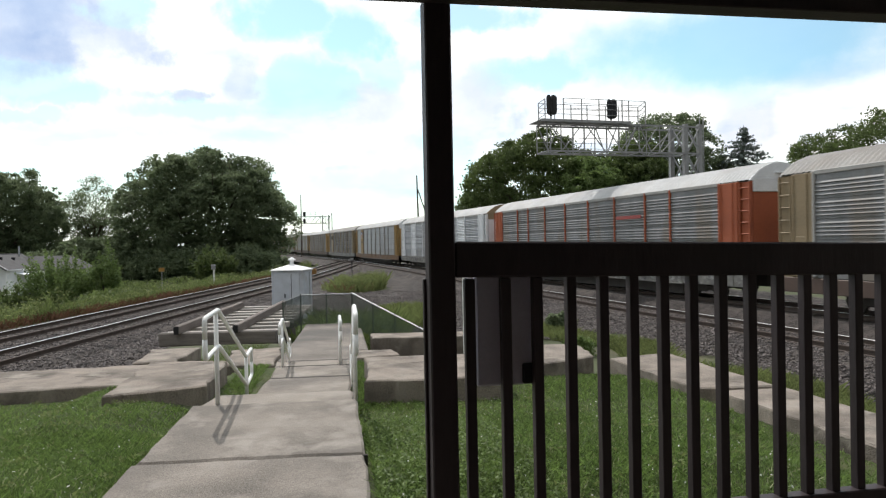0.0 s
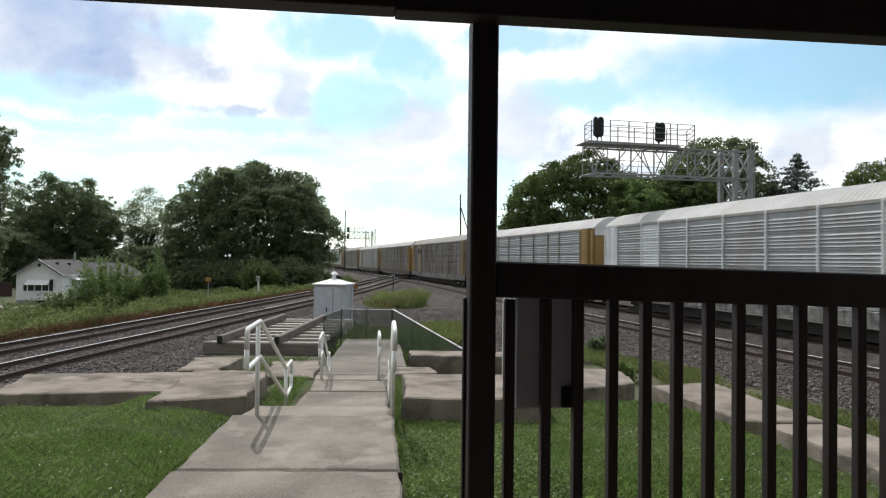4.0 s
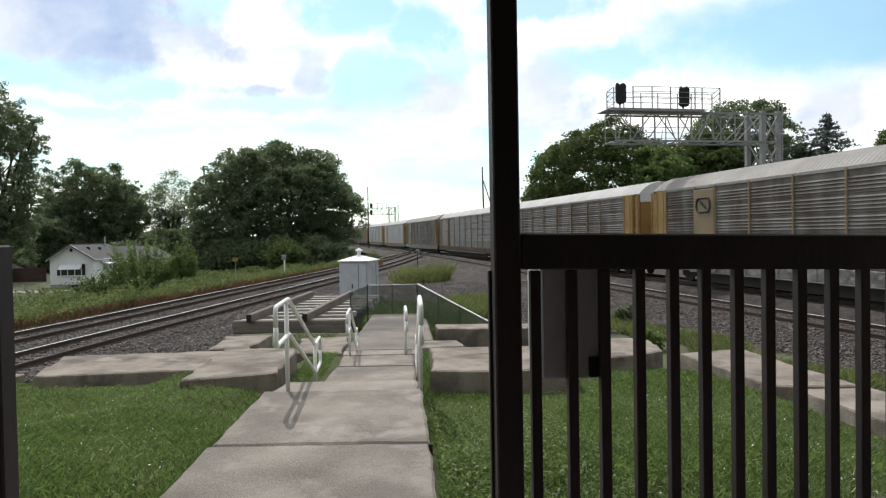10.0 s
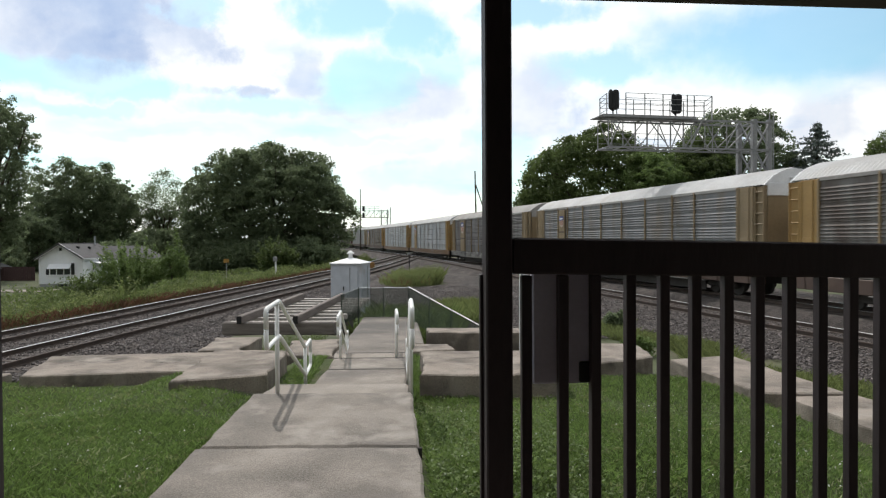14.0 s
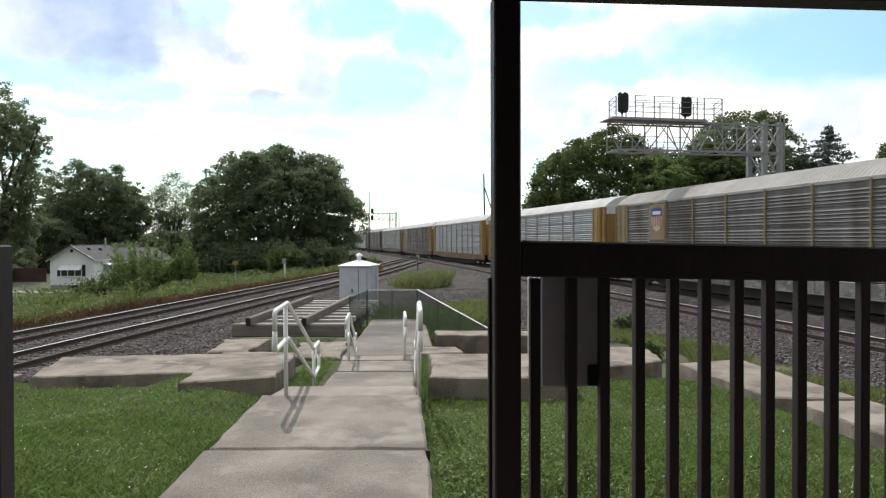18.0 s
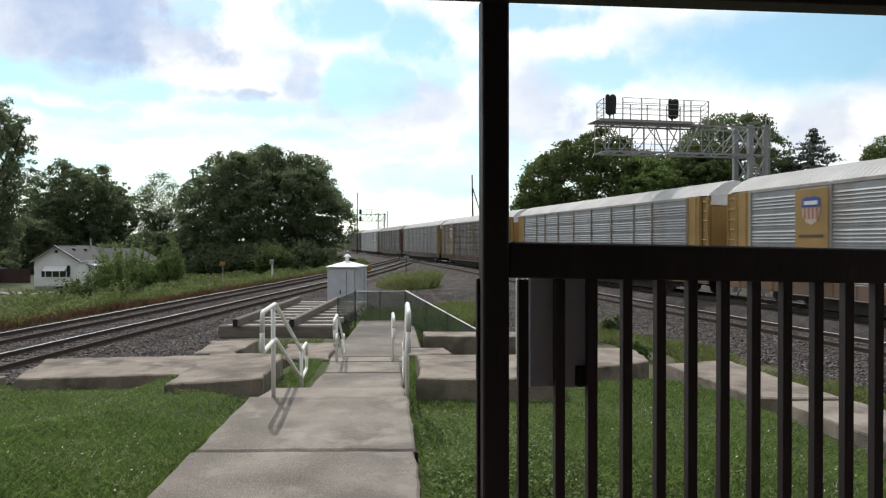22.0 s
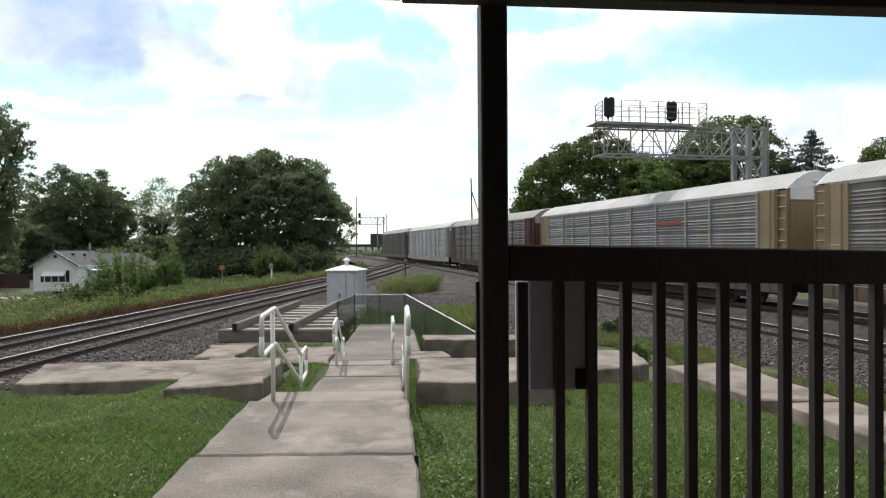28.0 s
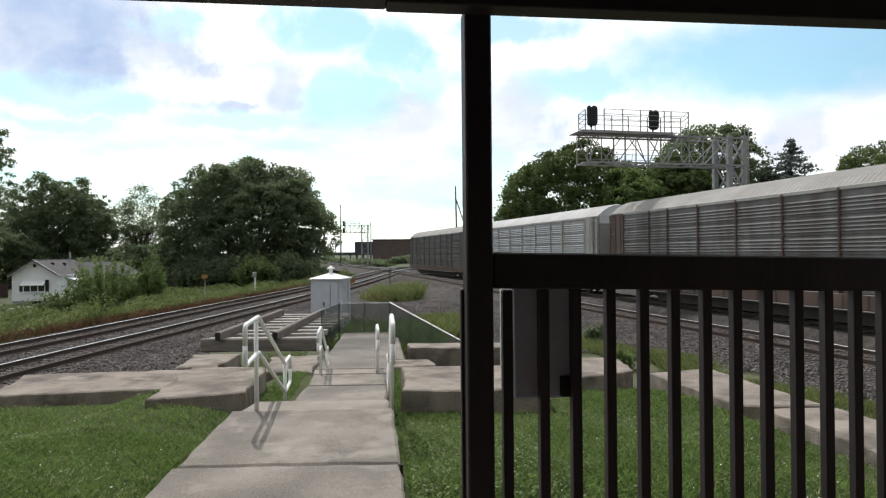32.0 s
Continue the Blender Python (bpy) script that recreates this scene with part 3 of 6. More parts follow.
COUPLER = Shape().box((0.2, 0, 0), (1.6, 0.22, 0.26), cut=0.04).box((0.85, 0, 0), (0.28, 0.34, 0.32), cut=0.05).mesh("coupler")


def paint(name, col, worn=(0.16, 0.11, 0.08), at=0.66, rough=0.6):
    return surface(name, col, rough, 0.22, 0.7, 14, 0.08, stain=worn, stain_at=at)


P_YELLOW = paint("yellow car paint", (0.31, 0.195, 0.068))
P_FADED = paint("faded pale mark paint", (0.52, 0.42, 0.34))
P_FADED_RED = paint("faded red mark paint", (0.38, 0.15, 0.11))
P_FLANGE = paint("grey dusty steel", (0.14, 0.132, 0.125))
P_TAN = paint("faded yellow car paint", (0.24, 0.18, 0.105))
P_POST = paint("dull tan post paint", (0.235, 0.205, 0.165))
P_ORANGE = paint("orange car paint", (0.33, 0.085, 0.035))
P_SCRAWL = surface("grey sill paint with faded scrawls", (0.175, 0.17, 0.155), 0.6, 0.35, 2.2, 14, 0.05, stain=(0.085, 0.08, 0.08), stain_at=0.52, wear=(0.30, 0.295, 0.28), wear_at=0.56, wear_scale=2.6, stretch=(1, 1, 1.6))
P_WHITE = paint("white car paint", (0.68, 0.69, 0.70), (0.4, 0.36, 0.32), 0.7)
P_MAROON = paint("maroon car paint", (0.088, 0.031, 0.031), at=0.7)
P_BROWN = paint("rust brown car paint", (0.086, 0.056, 0.044))
P_RUST_SILL = paint("rusty orange sill paint", (0.165, 0.095, 0.05), at=0.54)
P_GREYPOST = paint("grey car paint", (0.34, 0.33, 0.31))
P_SILVER = surface("bright galvanised panel", (0.335, 0.342, 0.352), 0.5, 0.22, 0.9, 10, 0.06, metal=0.15, stain=(0.30, 0.28, 0.25), stain_at=0.62, each=0.15, stretch=(1.6, 1, 0.5), drift=40.0)
P_GREY = surface("dull galvanised panel", (0.195, 0.195, 0.195), 0.5, 0.35, 0.8, 10, 0.06, metal=0.15, stain=(0.185, 0.16, 0.135), stain_at=0.57, each=0.2, stretch=(1.8, 1, 0.4), drift=40.0)
P_DIRTY = surface("grimy galvanised panel", (0.172, 0.162, 0.152), 0.7, 0.45, 0.8, 10, 0.06, stain=(0.098, 0.078, 0.065), stain_at=0.52, each=0.25, stretch=(1.8, 1, 0.5), drift=40.0)
P_DULL = surface("dull dusty panel", (0.148, 0.143, 0.14), 0.65, 0.4, 0.8, 10, 0.06, stain=(0.10, 0.085, 0.075), stain_at=0.54, each=0.2, stretch=(1.8, 1, 0.5), drift=40.0)
P_DARK = surface("dark grimy panel", (0.09, 0.085, 0.08), 0.75, 0.3, 0.8, 10, 0.06, stain=(0.07, 0.055, 0.045), stain_at=0.55, each=0.25)
P_ROOF = surface("galvanised roof", (0.45, 0.45, 0.445), 0.65, 0.2, 0.6, 8, 0.05, spec=0.3, stain=(0.40, 0.38, 0.36), stain_at=0.6)
P_ROOF_OLD = surface("weathered roof", (0.30, 0.288, 0.272), 0.7, 0.25, 0.6, 8, 0.05, spec=0.3, stain=(0.26, 0.235, 0.21), stain_at=0.6)
P_UNDER = surface("grimy underframe", (0.045, 0.04, 0.036), 0.85, 0.35, 2, 20, 0.2)
P_RED = paint("red mark paint", (0.34, 0.075, 0.065))
P_BLUE = paint("blue mark paint", (0.05, 0.08, 0.28))
P_BLACK = paint("black mark paint", (0.03, 0.03, 0.03), (0.08, 0.07, 0.06))

# panels, posts, front end, rear end, sill, roof, mark, words
CARS = [
    (P_GREY, P_GREYPOST, P_TAN, P_TAN, P_BROWN, P_ROOF_OLD, "", "weathered grey auto carrier with faded yellow ends"),
    (P_GREY, P_ORANGE, P_ORANGE, P_ORANGE, P_SCRAWL, P_ROOF, "red_line", "grey auto carrier with orange posts and orange ends"),
    (P_SILVER, P_WHITE, P_WHITE, P_WHITE, P_SCRAWL, P_ROOF, "white_panels", "white and silver auto carrier with white ends"),
    (P_SILVER, P_POST, P_YELLOW, P_YELLOW, P_RUST_SILL, P_ROOF, "shield", "silver auto carrier with dull tan posts and a shield mark"),
    (P_DIRTY, P_TAN, P_TAN, P_YELLOW, P_SCRAWL, P_ROOF_OLD, "loop", "grimy grey auto carrier with tan posts and a tan mark panel"),
    (P_DIRTY, P_TAN, P_YELLOW, P_YELLOW, P_BROWN, P_ROOF, "", "grimy grey auto carrier with faded yellow posts"),
    (P_GREY, P_TAN, P_TAN, P_TAN, P_BROWN, P_ROOF, "shield_small", "grey auto carrier with tan ends and a small shield"),
    (P_DULL, P_TAN, P_TAN, P_TAN, P_SCRAWL, P_ROOF_OLD, "shield", "dull grey auto carrier with tan posts and a shield mark"),
    (P_SILVER, P_GREYPOST, P_YELLOW, P_YELLOW, P_RUST_SILL, P_ROOF, "shield", "bright silver auto carrier with yellow ends"),
    (P_SILVER, P_POST, P_YELLOW, P_YELLOW, P_RUST_SILL, P_ROOF, "", "silver grey auto carrier with yellow ends"),
    (P_DIRTY, P_TAN, P_YELLOW, P_TAN, P_BROWN, P_ROOF, "shield", "grimy auto carrier with yellow ends and a shield mark"),
    (P_GREY, P_GREYPOST, P_TAN, P_TAN, P_BROWN, P_ROOF, "red_line", "grey auto carrier with a short red mark and tan ends"),
    (P_DULL, P_BROWN, P_MAROON, P_BROWN, P_BROWN, P_ROOF_OLD, "", "dirty auto carrier with rust brown posts and maroon end"),
    (P_SILVER, P_GREYPOST, P_GREYPOST, P_TAN, P_GREYPOST, P_ROOF, "", "pale silver auto carrier with grey ends"),
    (P_DARK, P_DARK, P_DARK, P_DARK, P_BROWN, P_ROOF_OLD, "", "dark grimy auto carrier at the tail of the train"),
]


def shield(parent, side_y, x, w, h, ground_paint):
    """A shield in the upper half of its panel: blue head with a pale bar for its writing, red and pale stripes under it."""
    y = side_y - 0.05
    low = SILL_Z + 0.06
    part("mark_panel", Shape().box((x, y, low + h / 2), (w, 0.09, h), cut=0.01), ground_paint, parent, "plain painted mark panel")
    k = w * (0.31 if ground_paint is P_TAN else 0.25)
    z = low + h * 0.76

    def plate(pts, d, t):
        n = len(pts)
        s = Shape()
        s.v = [(x + a * k, y - d, z + b * k) for a, b in pts] + [(x + a * k, y - d - t, z + b * k) for a, b in pts]
        s.f = [tuple(range(n)), tuple(range(2 * n - 1, n - 1, -1))] + [(i, (i + 1) % n, n + (i + 1) % n, n + i) for i in range(n)]
        return s

    field = [(-1.0, 0.9), (1.0, 0.9), (1.1, 0.2), (1.0, -0.5), (0.6, -1.0), (0.0, -1.25), (-0.6, -1.0), (-1.0, -0.5), (-1.1, 0.2)]
    part("mark_field", plate(field, 0.045, 0.008), P_FADED, parent, "pale field of the mark")
    part("mark_head", plate([(-1.12, 0.3), (1.12, 0.3), (1.05, 1.05), (0.5, 1.25), (0.0, 1.15), (-0.5, 1.25), (-1.05, 1.05)], 0.055, 0.008), P_BLUE, parent, "blue head of the mark")
    part("mark_bar", plate([(-0.8, 0.5), (0.8, 0.5), (0.8, 0.85), (-0.8, 0.85)], 0.064, 0.006), P_WHITE, parent, "pale bar of small writing")
    for i in range(4):
        a = -0.72 + i * 0.48
        part("mark_stripe", plate([(a - 0.12, 0.28), (a + 0.12, 0.28), (a + 0.12, -0.75), (a - 0.12, -0.75)], 0.055, 0.006), P_FADED_RED, parent, "upright faded red stripe")
    part("mark_line", plate([(-1.5, -2.35), (1.5, -2.35), (1.5, -2.1), (-1.5, -2.1)], 0.046, 0.006), P_BROWN, parent, "dark line of small writing")


def loop_mark(parent, side_y, x, w, h):
    top = SILL_Z + 0.06
    part("mark_panel", Shape().box((x, side_y - 0.05, top + h / 2), (w, 0.05, h), cut=0.01), P_TAN, parent, "tan mark panel")
    y, cx, cz, k = side_y - 0.09, x, top + h * 0.78, w * 0.36
    pts = [(cx + k * a, y, cz + 0.55 * k * b) for a, b in ((0.0, 1.0), (-0.7, 1.0), (-0.95, 0.4), (-0.95, -0.4), (-0.7, -1.0), (0.7, -1.0), (0.95, -0.4), (0.95, 0.4), (0.7, 1.0), (0.0, 1.0))]
    part("mark_bar", Shape().box((cx, y, cz), (1.1 * k, 0.03, 0.12), Matrix.Rotation(radians(35), 4, "Y")), P_BLACK, parent, "black slanting bar")
    part("mark_loop", Shape().pipe(pts, 0.06, 6), P_BLACK, parent, "black oval ring")


def auto_carrier(spec):
    panel, post, front, rear, sill, roof, mark, label = spec
    car = thing("auto_carrier", label, "railroad car", group="cars of the freight train")
    part("underframe", UNDER, P_UNDER, car)
    part("roof", ROOF, roof, car)
    for s, end in ((1, front), (-1, rear)):
        flip = Matrix.Rotation(0 if s > 0 else math.pi, 4, "Z")
        door = part("end_door", END_DOOR, end, car, at=Matrix.Translation((s * (CAR_LEN / 2 - 0.10), 0, SILL_Z)) @ flip)
        part("end_rib", END_RIB, P_BROWN, door, "brown crossbar low on the end door", at=Matrix.Translation((0.07, 0.2, 1.1)))
        hood = P_TAN if mark == "white_panels" and s > 0 else P_WHITE if roof is P_ROOF else P_ROOF_OLD
        part("roof_end", ROOF_END, hood, car, at=Matrix.Translation((s * (CAR_LEN / 2 - 0.10), 0, 0.0)))
        part("end_header", Shape().box((s * (CAR_LEN / 2 - 0.03), 0, SIDE_TOP - 0.18), (0.05, CAR_W - 0.3, 0.55), cut=0.02).box((s * (CAR_LEN / 2 - 0.01), 0.2, SIDE_TOP + 0.32), (0.07, 1.0, 0.09), cut=0.02), hood, car)
        part("coupler", COUPLER, P_UNDER, car, at=Matrix.Translation((s * (CAR_LEN / 2 + 0.1), 0, 0.85)) @ flip)
        truck = part("truck", Shape().box((0, 0, 0.55), (0.5, 2.2, 0.3), cut=0.05), P_UNDER, car, at=Matrix.Translation((s * (CAR_LEN / 2 - 3.6), 0, 0)))
        for y in (-1.02, 1.02):
            part("side_frame", SIDE_FRAME, P_UNDER, truck, at=Matrix.Translation((0, y, 0.48)))
            for x in (-0.88, 0.88):
                part("wheel", WHEEL, P_UNDER, truck, at=Matrix.Translation((x, y * 0.735, 0.42)))
    for side in (-1, 1):
        y = side * CAR_W / 2
        turn = Matrix.Rotation(0 if side < 0 else math.pi, 4, "Z")
        sl = part("side_sill", SILL, sill, car, at=Matrix.Translation((0, y, SILL_Z - 0.43)) @ turn)
        part("sill_shade_web", SHADE_WEB, P_UNDER, sl)
        part("sill_edge", SILL_EDGE, P_FLANGE, sl, "pale flange along the foot of the sill")
        part("top_rail", BELT, P_ROOF_OLD if panel is P_DIRTY else P_GREYPOST, car, at=Matrix.Translation((-0.1, y, SIDE_TOP - 0.02)))
        for s, end in ((1, front), (-1, rear)):
            mid = 12.43 if s > 0 else -12.45
            part("corner_panel", CORNERS[s], end, car, at=Matrix.Translation((mid, y, SILL_Z + 0.04)) @ turn)
            part("ladder", LADDER, end, car, at=Matrix.Translation((s * (CAR_LEN / 2 - 0.34), y, SILL_Z)) @ turn)
        for i, (a, b) in enumerate(zip(POSTS, POSTS[1:])):
            white = mark == "white_panels" and i in (1, 7)
            part("side_panel", PANELS[round(b - a, 2)], P_WHITE if white else panel, car, at=Matrix.Translation(((a + b) / 2, y, SILL_Z + 0.05)) @ turn)
        for x in POSTS:
            part("side_post", POST, post, car, at=Matrix.Translation((x, y + side * 0.028, (SIDE_TOP + SILL_Z) / 2 + 0.02)))
    if mark.startswith("shield"):
        shield(car, -CAR_W / 2 - 0.04, -8.15, 1.1 if mark.endswith("small") else 1.74, 3.5, P_YELLOW if sill is P_RUST_SILL else P_TAN)
    if mark == "loop":
        loop_mark(car, -CAR_W / 2 - 0.04, -8.15, 1.74, 3.5)
    if mark == "red_line":
        part("mark_bars", Shape().box((5.15, -CAR_W / 2 - 0.09, SILL_Z + 2.62), (2.3, 0.03, 0.17)), P_RED, car, "short red bar of small writing")
    return car


TRAIN = [auto_carrier(c) for c in CARS]

# distance along the line, from far behind the camera to the far end
_ys = np.linspace(-250, 420, 2800)
_xs = main_x(_ys)
_ss = np.concatenate([[0], np.cumsum(np.hypot(np.diff(_xs), np.diff(_ys)))])
S_FIT = float(np.interp(-80, _ys, _ss)) + 105.415 + 0.70


def on_line(s):
    return Vector((float(np.interp(s, _ss, _xs)), float(np.interp(s, _ss, _ys)), float(main_z(np.interp(s, _ss, _ys)))))


def car_pose(k, t):
    """Car k at t seconds: both trucks on the line."""
    s = S_FIT - SPEED * t - BEND * t * (32 - t) + CAR_PITCH * (k - 0.5)
    f, r = on_line(s - 10.5), on_line(s + 10.5)
    d = (f - r).normalized()
    return Matrix.Translation((f + r) / 2) @ Matrix.Rotation(math.atan2(d.y, d.x), 4, "Z")

# ---- walk, steps and old concrete ----


def slab(name, pts, z0, z1, material, parent=None, rough=0.012, label=""):
    """A slab over a four-sided plan with worn, slightly uneven edges. pts: corners in turn; heights z1 per corner or one for all."""
    tops = z1 if isinstance(z1, (list, tuple)) else [z1] * 4
    P = [Vector((p[0], p[1], z)) for p, z in zip(pts, tops)]
    n, cut = 26, 0.03
    s = Shape()
    ring = []
    for i in range(4):
        a, b = P[i], P[(i + 1) % 4]
        for k in range(n):
            p = a.lerp(b, k / n)
            w = Vector((noise.noise(p * 2.3), noise.noise(p * 2.3 + Vector((9, 3, 1))), 0)) * rough * 2
            w += Vector((noise.noise(p * 11), noise.noise(p * 11 + Vector((4, 7, 2))), 0)) * rough * 0.7
            ring.append(p + w)
    c = sum(ring, Vector()) / len(ring)
    m = len(ring)
    inner = [p + (c - p).normalized() * cut for p in ring]
    s.v = [(p.x, p.y, z0) for p in ring] + [(p.x, p.y, p.z - cut * 0.7) for p in ring] + [tuple(p) for p in inner]
    for r in range(2):
        s.f += [(r * m + i, r * m + (i + 1) % m, (r + 1) * m + (i + 1) % m, (r + 1) * m + i) for i in range(m)]
    s.f.append(tuple(range(2 * m, 3 * m)))
    return part(name, s, material, parent, label)


def walk_mid(y):
    return -0.72 - 0.045 * y


def garden_walk():
    t = thing("concrete_walk", "worn concrete walk that steps down towards the tracks", "walkway", kind="structure")
    for y0, y1, w in ((1.9, 5.19, 0.88), (5.215, 7.03, 0.85)):
        slab("walk_slab", [(walk_mid(y0) - w - 0.01, y0), (walk_mid(y0) + w, y0), (walk_mid(y1) + w - 0.04, y1), (walk_mid(y1) - w, y1)], -0.4, 0.0, M_CONCRETE, t)
    part("joint_fill", Shape().box((walk_mid(5.2), 5.2, -0.2), (1.72, 0.03, 0.37)), M_JOINT, t)
    part("joint_fill", Shape().box((-1.03, 7.03, -0.22), (1.62, 0.03, 0.37)), M_JOINT, t)
    flights = (
        ("step", [(-1.82, 7.045), (-0.26, 7.045), (-0.29, 7.52), (-1.76, 7.53)], -0.015),
        ("step", [(-1.57, 7.55), (-0.30, 7.55), (-0.40, 9.62), (-1.51, 9.64)], -0.25),
        ("step", [(-1.64, 9.73), (-0.41, 9.72), (-0.48, 11.93), (-1.77, 11.95)], -0.50),
        ("step", [(-1.90, 12.07), (-0.50, 12.06), (-0.53, 13.66), (-1.99, 13.68)], -0.70),
        ("landing", [(-2.05, 13.80), (-0.49, 13.79), (-0.70, 20.55), (-2.12, 20.55)], -0.78))
    for name, pts, z in flights:
        slab(name, pts, z - 0.6, z, M_LANDING if name == "landing" else M_CONCRETE, t)
    for y, z, x0, x1 in ((7.54, -0.20, -1.6, -0.33), (9.68, -0.42, -1.55, -0.43), (12.00, -0.66, -1.8, -0.5), (13.73, -0.78, -2.0, -0.52)):
        part("joint_fill", Shape().box(((x0 + x1) / 2, y, z - 0.2), (x1 - x0, 0.16, 0.30)), M_JOINT, t)
    for x0, x1, y, z in ((-1.50, -0.41, 9.60, -0.25), (-1.76, -0.49, 11.91, -0.50), (-1.97, -0.54, 13.63, -0.70)):
        part("nosing", Shape().box(((x0 + x1) / 2, y - 0.02, z - 0.004), (x1 - x0, 0.06, 0.014), cut=0.004), M_JOINT, t, "dark worn strip along the edge of the step")
    part("worn_edge", Shape().box((-0.48, 17.4, -1.10), (0.30, 4.0, 0.6), Matrix.Rotation(0.06, 4, "Z"), cut=0.04), M_LANDING, t)


garden_walk()


def crack(parent, way, z, wide=0.012):
    """A jagged open crack along way, a list of places on the top of a slab."""
    random.seed(len(way))
    s, rows = Shape(), []
    for a, b in zip(way, way[1:]):
        for k in range(6):
            u = k / 6
            rows.append((a[0] + (b[0] - a[0]) * u + random.uniform(-0.03, 0.03), a[1] + (b[1] - a[1]) * u + random.uniform(-0.03, 0.03)))
    rows.append(way[-1])
    for i, (x, y) in enumerate(rows):
        w = wide * random.uniform(0.4, 1.2)
        s.v += [(x - w * 0.3, y - w, z), (x + w * 0.3, y + w, z), (x, y, z - 0.03)]
    for i in range(len(rows) - 1):
        s.f += [(3 * i, 3 * i + 3, 3 * i + 4, 3 * i + 1)]
    part("crack", s, M_JOINT, parent, "dark jagged crack")


def concrete_block(label, pts, z0, z1, rough=0.04, cracks=()):
    ob = slab("concrete_block", pts, z0, z1, M_OLD_CONCRETE, rough=rough)
    top = z1 + 0.004
    for way in cracks:
        crack(ob, way, top)
    return tagged(ob, label, "concrete block", "old platform blocks beside the walk")


concrete_block("thick old concrete block with a broken edge", [(-3.57, 9.10), (-2.36, 9.50), (-2.53, 11.55), (-3.76, 11.7)], -1.0, -0.30, cracks=([(-3.4, 11.3), (-3.1, 11.45), (-2.7, 11.3)],))
concrete_block("long cracked concrete slab in the grass", [(-6.45, 10.55), (-3.65, 10.92), (-4.08, 12.67), (-6.91, 12.35)], -1.3, -0.5, cracks=([(-4.95, 11.7), (-4.5, 11.55), (-4.2, 11.8), (-3.95, 12.35)], [(-6.2, 11.2), (-5.9, 11.5), (-5.7, 12.3)]))
concrete_block("square old concrete block beside the walk", [(-0.17, 9.38), (1.9, 9.42), (2.0, 11.4), (-0.2, 11.36)], -1.0, -0.30, cracks=([(0.35, 10.6), (0.75, 10.75), (1.1, 10.6)], [(0.6, 10.0), (0.8, 10.1)]))
concrete_block("low flat slab of old concrete", [(-0.41, 13.35), (0.42, 13.42), (0.28, 14.2), (-0.43, 14.2)], -1.2, -0.62)
concrete_block("low wall of grey concrete beside the walk", [(-0.16, 17.2), (2.9, 17.05), (2.9, 17.9), (-0.16, 18.1)], -1.7, -0.80)
concrete_block("tilted concrete slab near the timber deck", [(-4.75, 13.6), (-3.93, 13.6), (-3.92, 15.4), (-4.9, 15.4)], -1.4, -0.62)
concrete_block("flat slab of concrete beside the steps", [(-2.95, 13.40), (-2.00, 13.30), (-2.16, 15.5), (-3.25, 15.4)], -1.4, -0.70)
concrete_block("broken end of a concrete slab in the lawn", [(2.02, 10.9), (3.87, 11.82), (3.98, 13.3), (3.1, 13.4)], -1.3, -0.5)
concrete_block("small broken piece of concrete near the track", [(-8.4, 11.6), (-7.5, 11.3), (-7.4, 11.9), (-8.3, 12.2)], -1.8, -0.72)


def kerb_wall():
    t = thing("kerb_wall", "long low concrete kerb wall with a broken joint", "kerb", kind="structure")
    slab("kerb_slab", [(4.05, 11.55), (4.41, 9.0), (5.54, 8.97), (5.25, 11.9)], -1.4, -0.5, M_OLD_CONCRETE, t, 0.02)
    slab("kerb_slab", [(4.57, 8.80), (5.18, 3.6), (6.25, 3.6), (5.58, 8.84)], -1.4, -0.5, M_OLD_CONCRETE, t, 0.02)


kerb_wall()


def handrail(name, label, paths, r=0.023):
    t = thing(name, label, "handrail", "white handrails of the steps")
    for n, pts in paths:
        part(n, Shape().pipe(pts, r, 10), M_WHITE_PAINT, t, smooth=True)




def stair_rail(label, n1, n2, f1, f2, drop, foot_n, foot_f):
    """A closed loop of pipe: level at the top, down the slope, level at the foot and back along the lower rail, on two posts."""
    d = Vector((0, 0, -drop))
    n1, n2, f1, f2 = Vector(n1), Vector(n2), Vector(f1), Vector(f2)
    handrail("handrail", label, [
        ("top_rail", [n2 + d * 0.5 + (n1 - n2), n1, n2, f1, f2, f2 + d * 0.5]),
        ("lower_rail", [n2 + d * 0.5 + (n1 - n2), n1 + d, n2 + d, f1 + d, f2 + d, f2 + d * 0.5]),
        ("post", [n2 + Vector((0, -0.1, 0)), Vector((n2.x, n2.y - 0.1, foot_n))]),
        ("post", [f1, Vector((f1.x, f1.y, foot_f))])])


stair_rail("white painted bent pipe handrail beside the steps", (-1.55, 6.27, 0.95), (-1.63, 7.15, 0.95), (-1.70, 8.95, 0.17), (-1.76, 9.65, 0.17), 0.37, -0.1, -0.4)
stair_rail("white painted bent pipe handrail on the near steps", (-0.20, 6.27, 0.95), (-0.24, 7.15, 0.95), (-0.34, 8.95, 0.17), (-0.38, 9.65, 0.17), 0.37, -0.1, -0.4)
stair_rail("small white pipe handrail at the lower steps", (-1.57, 11.1, 0.32), (-1.64, 11.97, 0.32), (-1.74, 13.5, -0.30), (-1.78, 14.0, -0.30), 0.33, -0.6, -0.9)
stair_rail("small white pipe handrail beside the lower landing", (-0.60, 11.2, 0.34), (-0.66, 12.0, 0.34), (-0.74, 13.5, -0.30), (-0.77, 14.0, -0.30), 0.33, -0.6, -0.9)


